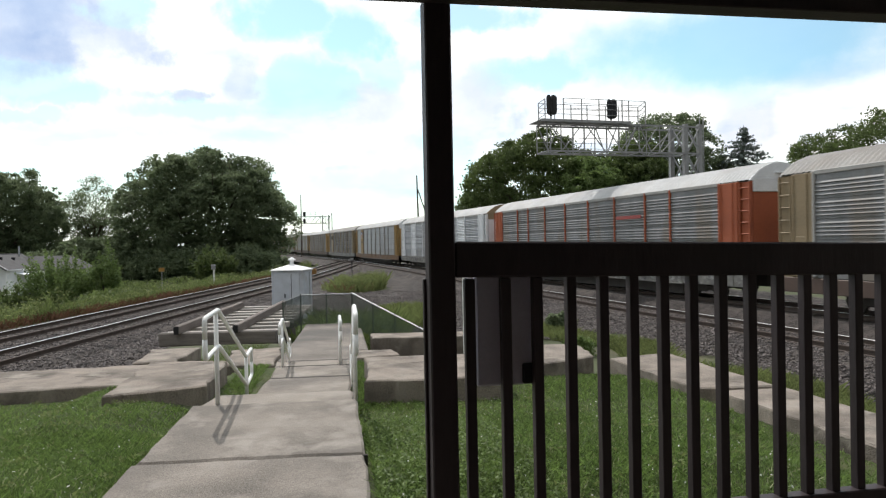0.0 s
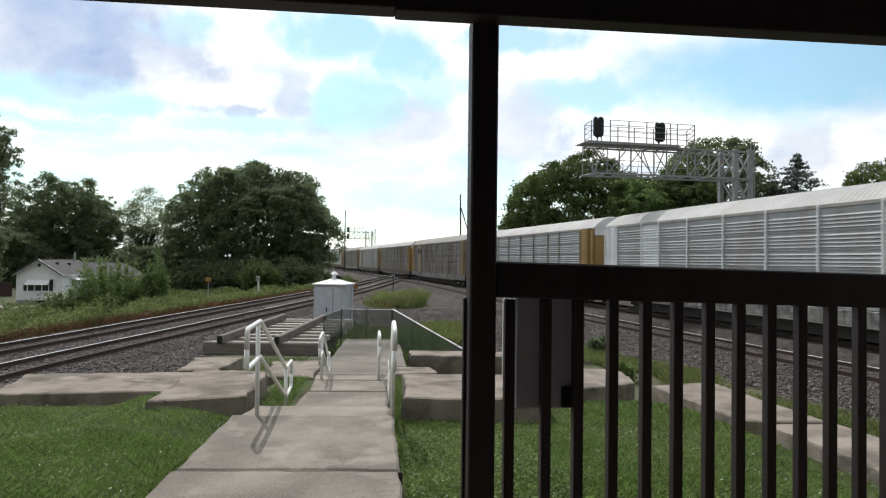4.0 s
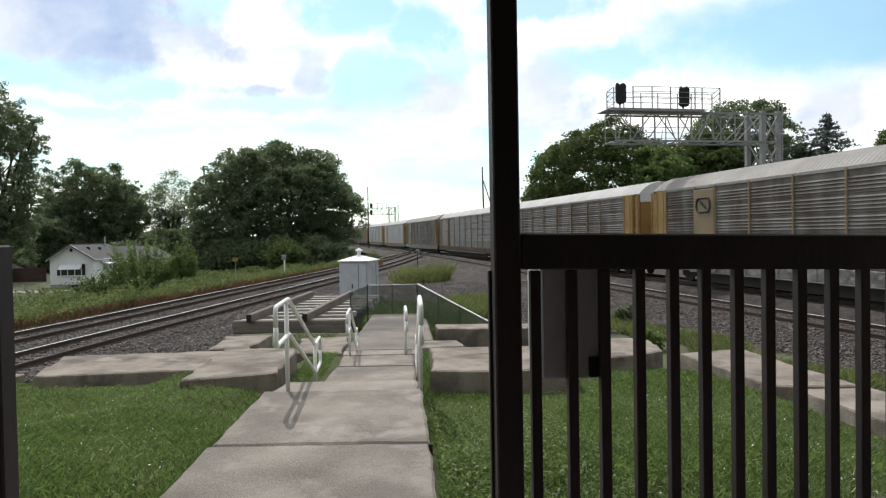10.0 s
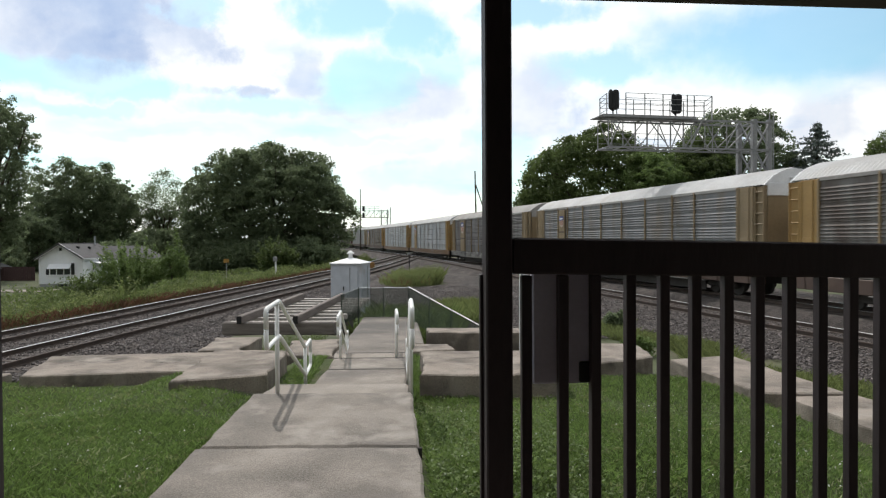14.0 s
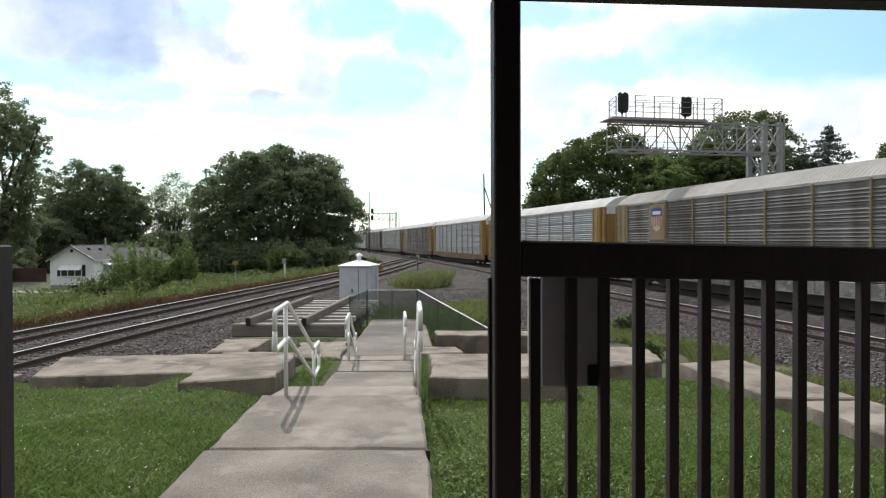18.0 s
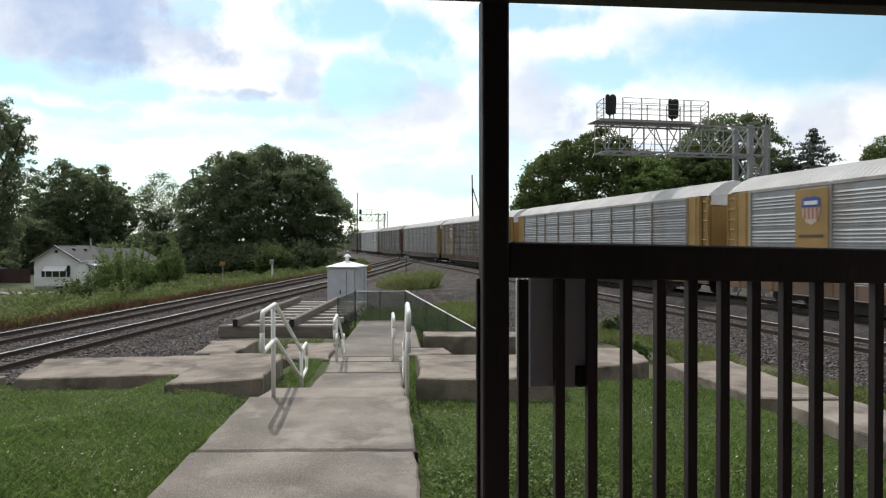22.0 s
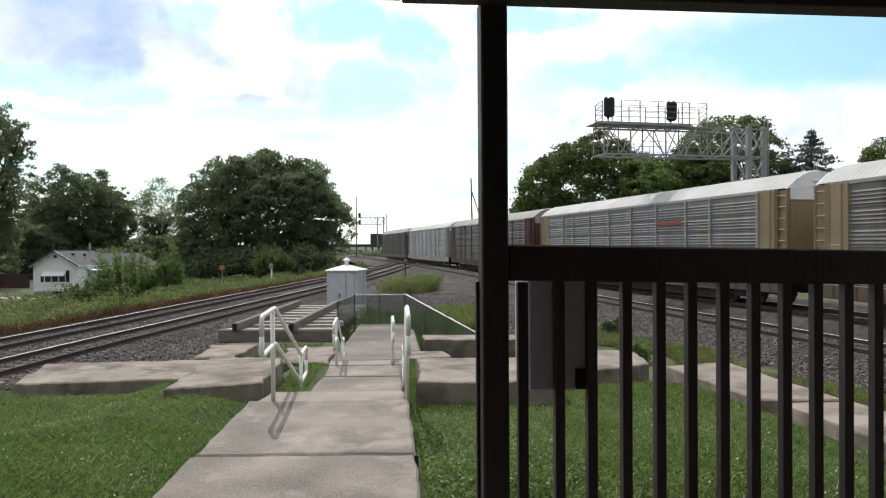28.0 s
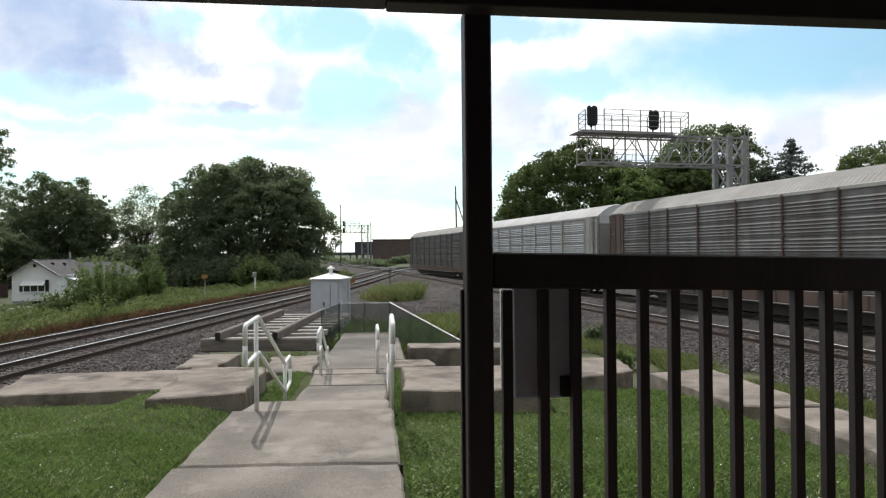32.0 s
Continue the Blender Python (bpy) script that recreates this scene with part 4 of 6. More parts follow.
def timber_deck():
    t = thing("timber_deck", "weathered deck of gapped timbers with two heavy kerb beams", "timber deck",
              at=Matrix.Translation((-4.5, 18.4, 0)) @ Matrix.Rotation(-0.033, 4, "Z") @ Matrix.Translation((4.28, -17.45, 0)))
    part("front_beam", Shape().box((-4.05, 17.75, -0.86), (3.1, 0.26, 0.36), cut=0.03), M_TIMBER_MID, t)
    for x in (-5.2, -3.0):
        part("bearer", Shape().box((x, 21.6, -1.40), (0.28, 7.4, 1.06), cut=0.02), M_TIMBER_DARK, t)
    for i in range(9):
        y = 18.05 + i * 0.9
        part("slat", Shape().box((-4.0, y, -0.78), (3.0, 0.20, 0.16), cut=0.015), M_TIMBER, t)
    for x in (-5.05, -3.52):
        part("kerb_beam", Shape().box((x, 21.2, -0.59), (0.15, 7.6, 0.23), cut=0.025), M_BEAM, t)
        part("beam_end", Shape().box((x, 17.395, -0.59), (0.13, 0.02, 0.21), cut=0.004), M_BLACK, t)
    # Dark sheet that stands for the shade in the gaps below the slats.
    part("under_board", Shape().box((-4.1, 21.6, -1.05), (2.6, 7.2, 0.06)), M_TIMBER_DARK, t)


timber_deck()


def relay_case():
    at = Matrix.Translation((-3.66, 30.0, 0.06)) @ Matrix.Rotation(radians(-11), 4, "Z")
    t = thing("relay_case", "pale grey metal relay cabinet with a white hipped roof", "cabinet", at=at)
    part("body", Shape().box((0, 0, -0.74), (1.40, 1.28, 2.36), cut=0.01), M_SHED, t)
    s = Shape()
    s.v = [(-0.74, -0.74, 0.44), (0.74, -0.74, 0.44), (0.74, 0.74, 0.44), (-0.74, 0.74, 0.44), (-0.74, -0.74, 0.48), (0.74, -0.74, 0.48), (0.74, 0.74, 0.48), (-0.74, 0.74, 0.48), (-0.08, -0.08, 0.70), (0.08, -0.08, 0.70), (0.08, 0.08, 0.70), (-0.08, 0.08, 0.70)]
    s.f = [(0, 3, 2, 1), (0, 1, 5, 4), (1, 2, 6, 5), (2, 3, 7, 6), (3, 0, 4, 7), (4, 5, 9, 8), (5, 6, 10, 9), (6, 7, 11, 10), (7, 4, 8, 11), (8, 9, 10, 11)]
    part("roof", s, M_SHED_ROOF, t)
    v = part("vent", Shape().tube((0, 0, 0.66), (0, 0, 0.88), 0.085, 12), M_SHED_ROOF, t)
    part("vent_cap", Shape().tube((0, 0, 0.88), (0, 0, 0.92), 0.17, 12, 0.15).tube((0, 0, 0.92), (0, 0, 1.02), 0.15, 12, 0.02), M_SHED_ROOF, v)
    d = part("door", Shape().box((-0.02, -0.665, -0.55), (1.1, 0.03, 1.8), cut=0.005), M_SHED, t)
    part("door_seam", Shape().box((0.18, -0.682, -0.55), (0.02, 0.01, 1.7)), M_BLACK, d)
    part("handle", Shape().box((-0.1, -0.70, -0.62), (0.05, 0.04, 0.18), cut=0.01), M_BLACK, d)
    part("side_pipe", Shape().tube((0.70, 0.2, -1.5), (0.70, 0.2, 0.35), 0.04, 8), M_GALV, t)


relay_case()

# ---- low wire fence round the landing ----


def chain_fence(label, a, b, top_a, top_b, h, posts):
    t = thing("chain_link_fence", label, "fence", "low wire fences")
    a, b = Vector((*a, 0)), Vector((*b, 0))
    A, B = a + Vector((0, 0, top_a)), b + Vector((0, 0, top_b))
    part("top_rail", Shape().tube(A, B, 0.02 if abs(top_a - top_b) > 0.5 else 0.012, 8), M_WHITE_PAINT if abs(top_a - top_b) > 0.5 else M_GALV, t)
    for i in range(posts):
        p = A.lerp(B, i / (posts - 1))
        part("fence_post", Shape().tube((p.x, p.y, p.z - h - 0.25), (p.x, p.y, p.z + 0.03), 0.018, 8), M_WIRE, t)
    s = Shape()
    L = (B - A).length
    n = int(L / 0.055)
    d = Vector((0, 0, -h))
    up = h / L
    for i in range(-int(n * up) - 1, n + 1):
        for sg in (1, -1):
            u0, u1 = i / n, i / n + up
            if sg < 0:
                u0, u1 = u1, u0
            lo, hi = (u0, 0.0), (u1, 1.0)
            q = []
            for k in range(2):
                u, w = (lo, hi)[k]
                q.append([u, w])
            du = q[1][0] - q[0][0]
            for k, lim in ((0, 0.0), (0, 1.0), (1, 0.0), (1, 1.0)):
                u = q[k][0]
                if (lim == 0.0 and u < 0) or (lim == 1.0 and u > 1):
                    q[k][1] += (lim - u) / du
                    q[k][0] = lim
            if min(q[0][0], q[1][0]) < -1e-6 or max(q[0][0], q[1][0]) > 1 + 1e-6 or abs(q[1][1] - q[0][1]) < 0.02:
                continue
            P = [A.lerp(B, q[k][0]) + d * q[k][1] for k in range(2)]
            s.tube(P[0], P[1], 0.0065, 3, caps=False)
    part("wire_mesh", s, M_WIRE, t)


M_WIRE = surface("green coated wire", (0.055, 0.075, 0.058), 0.6, 0.15, 5, 30, 0)
chain_fence("low green wire fence with a pale sloping top rail", (-0.75, 20.6), (1.75, 17.6), 0.12, -0.98, 1.0, 5)
chain_fence("low wire fence across the end of the landing", (-2.29, 20.7), (-0.75, 20.6), 0.09, 0.10, 0.9, 3)
chain_fence("low wire fence that slopes beside the timber deck", (-2.29, 20.7), (-2.94, 21.6), 0.09, -0.19, 0.9, 2)

# ---- porch ----
FENCE_TURN = math.atan(0.08)


PORCH = Matrix.Translation((0, 2.345, 0)) @ Matrix.Rotation(FENCE_TURN, 4, "Z")


def porch():
    t = thing("porch_post", "dark brown square porch post", "post", at=PORCH)
    part("shaft", Shape().box((0.232, 0.045, 1.43), (0.094, 0.094, 2.06), cut=0.006), M_DARKWOOD, t)
    part("edge_board", Shape().box((0.181, 0.085, 0.98), (0.014, 0.03, 0.98), cut=0.003), M_DARKWOOD, t)
    t = thing("porch_railing", "dark brown wooden porch railing with square balusters", "railing", "porch railings", at=PORCH)
    sag = Matrix.Rotation(0.0215, 4, "Y")
    part("top_rail", Shape().box((0.28 + 1.45, 0.045, 1.506), (2.9, 0.075, 0.128), sag, cut=0.006), M_DARKWOOD, t)
    part("bottom_rail", Shape().box((0.28 + 1.45, 0.045, 0.53), (2.9, 0.06, 0.09), cut=0.005), M_DARKWOOD, t)
    for x in (0.337, 0.471, 0.591, 0.721, 0.848, 0.968, 1.092, 1.212, 1.335, 1.459, 1.581, 1.701, 1.817, 1.932, 2.052, 2.172, 2.290, 2.410, 2.528, 2.650, 2.768, 2.886, 3.004):
        part("baluster", Shape().box((x, 0.05, 1.005), (0.036, 0.040, 0.92), cut=0.003), M_DARKWOOD, t)
    part("end_post", Shape().box((0.255 + 2.98, 0.045, 1.42), (0.094, 0.094, 2.04), cut=0.006), M_DARKWOOD, t)
    t = thing("porch_railing", "dark brown wooden porch railing end beside the steps", "railing", "porch railings", at=PORCH)
    part("newel", Shape().box((-1.512, 0.045, 0.995), (0.094, 0.094, 1.19), cut=0.006), M_DARKWOOD, t)
    part("top_rail", Shape().box((-2.78, 0.045, 1.515), (2.4, 0.075, 0.13), cut=0.006), M_DARKWOOD, t)
    part("bottom_rail", Shape().box((-2.7, 0.045, 0.53), (2.5, 0.06, 0.09), cut=0.005), M_DARKWOOD, t)
    for i in range(19):
        part("baluster", Shape().box((-1.63 - i * 0.1185, 0.05, 1.015), (0.036, 0.038, 0.90), cut=0.003), M_DARKWOOD, t)
    t = thing("porch_beam", "dark brown wooden beam under the porch roof", "beam", at=PORCH)
    part("beam_board", Shape().box((-2.69, -0.045, 2.583), (5.2, 0.10, 0.28), cut=0.004), M_DARKWOOD, t)
    part("beam_board", Shape().box((2.31, -0.045, 2.580), (4.8, 0.10, 0.29), cut=0.004), M_DARKWOOD, t)
    t = thing("sign_panel", "grey panel hung on the outside of the porch railing", "panel", at=PORCH)
    part("plate", Shape().box((0.478, 0.095, 1.29), (0.226, 0.035, 0.45), cut=0.008), M_GREYBOX, t)
    part("latch", Shape().box((0.565, 0.078, 1.108), (0.052, 0.03, 0.075), cut=0.004), M_BLACK, t)


porch()


def porch_shell():
    t = thing("porch_floor", "dark porch deck of narrow boards", "porch floor", kind="structure")
    for i in range(26):
        part("deck_board", Shape().box((0, -1.35 + i * 0.146, 0.382), (10, 0.138, 0.035), cut=0.004), M_DECK, t)
    part("deck_skirt", Shape().box((0, 2.42, 0.12), (10, 0.05, 0.48)), M_DARKWOOD, t)
    for i, z in enumerate((0.26, 0.13)):
        part("porch_step", Shape().box((-0.72, 2.62 + i * 0.28, z / 2), (1.7, 0.28, z), cut=0.01), M_CONCRETE, t)
    tagged(part("porch_ceiling", Shape().box((0, 0.62, 2.80), (11, 4.5, 0.12)), M_DARKWOOD), "dark boarded porch ceiling under a low roof", "ceiling", kind="structure")
    # Unseen house wall and roof, sized to block sky light behind the camera.
    tagged(part("wall_sky_block", Shape().box((0, -1.6, 3.4), (34, 0.2, 7.6)), M_PORCH_WALL), "unseen boarded wall of the house behind the porch, enlarged to block sky light", "wall", kind="structure")
    s = Shape()
    s.v = [(-18, -1.0, 7.1), (18, -1.0, 7.1), (18, -6.5, 10.0), (-18, -6.5, 10.0), (-18, -1.0, 7.3), (18, -1.0, 7.3), (18, -6.5, 10.2), (-18, -6.5, 10.2)]
    s.f = [(0, 3, 2, 1), (4, 5, 6, 7), (0, 1, 5, 4), (1, 2, 6, 5), (2, 3, 7, 6), (3, 0, 4, 7)]
    tagged(part("roof_sky_block", s, M_SHINGLE), "unseen grey shingle roof behind the porch, added to block sky light", "roof", kind="structure")


porch_shell()
tagged(part("marker_post", Shape().tube((2.06, 16.0, -1.75), (2.06, 16.0, 0.95), 0.03, 10).tube((2.06, 16.0, 0.95), (2.06, 16.0, 1.0), 0.03, 10, 0.02), M_WHITE_PAINT), "slim white marker post behind the low wall", "post")

# ---- signal bridge over the tracks ----


def bar(shape, a, b, w):
    a, b = Vector(a), Vector(b)
    d = b - a
    q = d.to_track_quat("X", "Z").to_matrix().to_4x4()
    shape.box((a + b) / 2, (d.length, w, w), q)


def signal_head(parent, x, z, y):
    """A signal seen from behind: two long oval shells that meet at an angle over a tapered case."""
    h = part("signal_head", Shape().box((x, y + 0.02, z + 0.66), (0.24, 0.22, 0.95), cut=0.06).tube((x, y, z + 0.24), (x, y, z + 0.02), 0.13, 10, 0.05), M_BLACK, parent)
    n = 24
    ring = []
    for k in range(n):
        a = 2 * math.pi * k / n
        ring.append((0.20 * math.cos(a), 0.22 * math.sin(a) + (0.37 if math.sin(a) >= 0 else -0.37)))
    for dx, dy, turn in ((-0.14, -0.10, 24), (0.15, -0.10, -24)):
        s = Shape()
        c, sn = math.cos(radians(turn)), math.sin(radians(turn))
        s.v = [(x + dx + a * c * k, y + dy + a * sn * k + o, z + 0.68 + b * k) for o, k in ((0, 0.86), (0.03, 1.0), (0.08, 1.0)) for a, b in ring]
        s.f = [tuple(range(n)), tuple(range(3 * n - 1, 2 * n - 1, -1))]
        for r in (0, n):
            s.f += [(r + i, r + (i + 1) % n, r + n + (i + 1) % n, r + n + i) for i in range(n)]
        part("backplate", s, M_BLACK, h)
    for k in range(3):
        part("lamp_hood", Shape().tube((x, y + 0.12, z + 0.34 + k * 0.34), (x, y + 0.34, z + 0.31 + k * 0.34), 0.11, 12, 0.10), M_BLACK, h)
    part("bracket", Shape().tube((x, y, z - 0.3), (x, y, z + 0.1), 0.05, 8), M_STEEL, h)


def signal_bridge():
    """A cantilever truss square to the lines, built along x with its near face at y = 0, then turned."""
    at = Matrix.Translation((10.15, 39.0, 0)) @ Matrix.Rotation(radians(10.5), 4, "Z")
    t = thing("signal_bridge", "grey steel cantilever signal bridge with two black signal heads", "signal bridge", at=at)
    D, ZB, ZT, L = 1.45, 6.85, 8.52, 10.75
    near = (0.0, 0.9, 2.42, 3.92, 4.75, 6.15, 7.6, 9.52)

    def rod(name, a, b, w):
        s = Shape()
        bar(s, a, b, w)
        return part(name, s, M_STEEL, t)

    for y in (0.0, D):
        for z in (ZB, ZT):
            part("chord", Shape().box((L / 2, y, z), (L, 0.09, 0.10)).box((L / 2, y + 0.03, z + 0.045), (L, 0.16, 0.012)), M_STEEL, t)
        for i, x in enumerate(near):
            rod("upright", (x, y, ZB), (x, y, ZT), 0.07 if i in (2, 4) else 0.048)
        rise = (1, 1, 0, 1, 1, 1, 1) if y == 0 else (0, 0, 1, 0, 0, 0, 1)
        for i, up in enumerate(rise):
            a, b = near[i], near[i + 1]
            rod("brace", (a + 0.06, y, ZB if up else ZT), (b - 0.08, y, ZT if up else ZB), 0.05)
    rod("brace", (5.15, 0, ZB), (6.0, 0, ZT), 0.08)
    rod("brace", (6.2, 0, ZT), (7.0, 0, ZB), 0.048)
    rod("brace", (7.7, 0.4, ZB), (8.7, 0.4, ZT), 0.048)
    for x in near:
        for z in (ZB, ZT):
            rod("cross_tie", (x, 0, z), (x, D, z), 0.048)
    for i in range(len(near) - 1):
        rod("cross_tie", (near[i], 0 if i % 2 else D, ZB), (near[i + 1], D if i % 2 else 0, ZB), 0.045)
    # thin hand lines along the inside of the far face
    for z in (0.35, 0.68, 1.0):
        rod("hand_line", (0.0, D - 0.1, ZB + z), (9.4, D - 0.1, ZB + z), 0.028)
    # the tower: four legs, crossed bars in every storey
    xs, ys = (9.52, 10.55), (0.0, D)
    for x in xs:
        for y in ys:
            part("tower_leg", Shape().box((x, y, 3.55), (0.26, 0.04, 10.3)).box((x - 0.13, y + 0.12, 3.55), (0.035, 0.22, 10.3)).box((x + 0.13, y + 0.12, 3.55), (0.035, 0.22, 10.3)), M_STEEL, t)
    for k in range(6):
        z0, z1 = -1.9 + 1.75 * k, -0.15 + 1.75 * k
        for y in ys:
            rod("brace", (xs[0], y, z0), (xs[1], y, z1), 0.07)
            rod("brace", (xs[1], y, z0), (xs[0], y, z1), 0.07)
            rod("brace", (xs[0], y, z0), (xs[1], y, z0), 0.07)
        for x in xs:
            rod("brace", (x, ys[0], z0), (x, ys[1], z1), 0.07)
            rod("brace", (x, ys[1], z0), (x, ys[0], z1), 0.07)
            rod("brace", (x, ys[0], z0), (x, ys[1], z0), 0.07)
    # the walkway, its grating and guard rails
    part("walkway", Shape().box((2.45, 0.55, ZT + 0.10), (5.9, 1.75, 0.045)).box((2.45, -0.34, ZT + 0.07), (5.9, 0.04, 0.15)), M_STEEL, t)
    part("walkway", Shape().box((6.2, 0.9, ZT + 0.10), (2.2, 0.9, 0.04)), M_STEEL, t)
    for x0, x1, y, posts in ((0.92, 6.4, -0.34, (0.92, 2.1, 3.25, 4.8, 5.25)), (0.12, 4.7, 1.42, (0.12, 1.2, 2.3, 3.4, 4.7)), (4.75, 7.0, 1.42, (5.6, 7.0))):
        for z in (0.45, 0.80, 1.10, 1.38):
            rod("guard_rail", (x0, y, ZT + z), (x1, y, ZT + z), 0.028)
        for x in posts:
            rod("guard_post", (x, y, ZT), (x, y, ZT + 1.38), 0.05)
    for z in (0.45, 0.80, 1.10, 1.38):
        rod("guard_rail", (0.12, 1.42, ZT + z), (-0.10, 0.0, ZT + z), 0.028)
        rod("guard_rail", (6.4, -0.34, ZT + z), (7.0, 1.42, ZT + z), 0.028)
    for x, y in ((-0.10, 0.0), (6.4, -0.34)):
        rod("guard_post", (x, y, ZT), (x, y, ZT + 1.38), 0.05)
    signal_head(t, 0.20, ZT + 0.30, -0.15)
    signal_head(t, 4.15, ZT + 0.20, -0.15)
    for x in (10.88, 11.15):
        part("ladder_stile", Shape().box((x, 0.5, 3.8), (0.05, 0.05, 10.8)), M_STEEL, t)
    for k in range(24):
        rod("ladder_rung", (10.88, 0.5, -1.2 + k * 0.42), (11.15, 0.5, -1.2 + k * 0.42), 0.03)

signal_bridge()


# ---- trees and bushes ----
rng = np.random.default_rng(7)


def leaf_quads(pts, size, spread=0.5, rise=0.7):
    """Small leaf clumps: at each point a pointed quad that mostly faces up and outwards."""
    n = len(pts)
    up = rng.normal(size=(n, 3)) + np.array([0, 0, rise])
    up /= np.linalg.norm(up, axis=1)[:, None]
    a = rng.normal(size=(n, 3))
    a -= (a * up).sum(1)[:, None] * up
    a /= np.linalg.norm(a, axis=1)[:, None]
    b = np.cross(up, a)
    s = size * (1 - spread + 2 * spread * rng.random(n))[:, None]
    q = np.stack([pts - a * s, pts - b * s * 0.55, pts + a * s, pts + b * s * 0.55], 1)
    return q.reshape(-1, 3), np.arange(4 * n).reshape(-1, 4)


def unit(n):
    d = rng.normal(size=(n, 3))
    return d / np.linalg.norm(d, axis=1)[:, None]


def swell(d, k, seed):
    """Smooth unevenness over directions d, about -1 to 1."""
    out = np.zeros(len(d))
    r = np.random.default_rng(seed)
    for i in range(7):
        w = r.normal(size=3)
        w *= k * (0.7 + 0.6 * r.random()) / np.linalg.norm(w)
        out += np.sin(d @ w + r.random() * 6.283)
    return out / 2.6


def crown_points(centre, radii, n, clump=0.07, uneven=0.13, fill=0.35, floor=None):
    """Leaf places: small clumps on boughs that bulge out of the crown and lie back between them; fill: how deep the clumps go."""
    c, r = np.array(centre), np.array(radii)
    seed = int(rng.integers(1, 99999))
    m = max(60, int(n / 55))
    d = unit(m)
    d[:, 2] = np.where((d[:, 2] < -0.25) & (rng.random(m) < 0.15), -d[:, 2], d[:, 2])
    big, mid = swell(d, 3.2, seed), swell(d, 9.0, seed + 1)
    out = 1.0 - 0.5 * clump + uneven * (0.5 * big + 0.65 * np.clip(mid, -1.2, 0.9)) - uneven * 0.15
    depth = 1 - fill * rng.random(m) ** 2.2
    mids = d * (out * depth)[:, None]
    size = clump * (0.55 + 0.9 * rng.random(m)) * (0.8 + 0.3 * depth)
    own = rng.choice(m, n, p=size ** 2 / (size ** 2).sum())
    e = unit(n)
    e[:, 2] = np.where(rng.random(n) < 0.35, np.abs(e[:, 2]), e[:, 2])
    rad = np.where(rng.random(n) < 0.6, rng.random(n) ** 0.5, 0.6 + 0.8 * rng.random(n) ** 2.0)
    iso = np.array([1.0, 1.0, 0.5 * (r[0] + r[1]) / r[2] * 0.8])
    p = c + (mids[own] + e * iso * (size[own] * rad)[:, None]) * r
    if floor is not None:
        p = p[p[:, 2] > floor]
    return p


def limb_shape(s, a, b, r0, r1, bend=0.1, n=4):
    a, b = Vector(a), Vector(b)
    L = (b - a).length
    pts = [a.lerp(b, i / n) + Vector(rng.normal(size=3)) * bend * L * (0.15 if 0 < i < n else 0) for i in range(n + 1)]
    for i in range(n):
        s.tube(pts[i], pts[i + 1], r0 + (r1 - r0) * i / n, 7, r0 + (r1 - r0) * (i + 1) / n, caps=False)


def tree(label, x, y, z, height, radii, trunk_h, n, leaf, material, clump=0.07, uneven=0.13, fill=0.35, limbs=9, floor=0.3, group="trees along the railway"):
    global rng
    rng = np.random.default_rng(int(abs(x * 71 + y * 13) * 10))
    t = thing("tree", label, "tree", group, at=Matrix.Translation((x, y, z)))
    s = Shape()
    c = (0, 0, height - radii[2])
    r = height * 0.022
    limb_shape(s, (0, 0, -0.3), (rng.normal() * 0.3, rng.normal() * 0.3, trunk_h), r * 1.3, r)
    for i in range(limbs):
        a = 2 * math.pi * i / limbs + rng.normal() * 0.3
        k = 0.45 + 0.35 * rng.random()
        tip = Vector((radii[0] * k * math.cos(a), radii[1] * k * math.sin(a), max(c[2], trunk_h) + radii[2] * (0.75 * rng.random() - 0.1)))
        root = Vector((0, 0, trunk_h * (0.7 + 0.3 * rng.random())))
        limb_shape(s, root, tip, r * 0.55, r * 0.12)
        for j in range(3):
            b = root.lerp(tip, 0.45 + 0.18 * j)
            limb_shape(s, b, b + Vector(rng.normal(size=3)) * radii[0] * 0.16 + Vector((0, 0, radii[2] * 0.12)), r * 0.2, r * 0.05, n=2)
    part("trunk", s, M_BARK, t)
    q, f = leaf_quads(crown_points(c, radii, n, clump, uneven, fill, floor), leaf)
    sheet("crown", q, f, material, t)
    return t


def spruce(label, x, y, z, height, radius):
    global rng
    rng = np.random.default_rng(int(abs(x * 71 + y * 13) * 10))
    t = thing("spruce_tree", label, "tree", "trees along the railway", at=Matrix.Translation((x, y, z)))
    part("trunk", Shape().tube((0, 0, -0.3), (0, 0, height), height * 0.018, 7, 0.02), M_BARK, t)
    pts = []
    h = height * 0.12
    while h < height * 0.985:
        R = radius * (1 - h / height) ** 0.9 * (0.75 + 0.3 * rng.random())
        for i in range(12):
            a = rng.random() * 6.283
            R2 = R * (0.7 + 0.35 * rng.random())
            u = rng.random(int(13 * R2) + 7)
            side = rng.normal(size=len(u)) * (0.05 + 0.10 * R2 * u * (1.1 - u))
            px = np.stack([np.cos(a) * R2 * u - np.sin(a) * side, np.sin(a) * R2 * u + np.cos(a) * side, h - 0.22 * R2 * u + 0.16 * R2 * u ** 3], 1)
            pts.append(px + rng.normal(size=(len(u), 3)) * np.array([0.05, 0.05, 0.09]))
        h += height * (0.022 + 0.012 * rng.random())
    q, f = leaf_quads(np.concatenate(pts), 0.15)
    sheet("crown", q, f, M_NEEDLE, t)


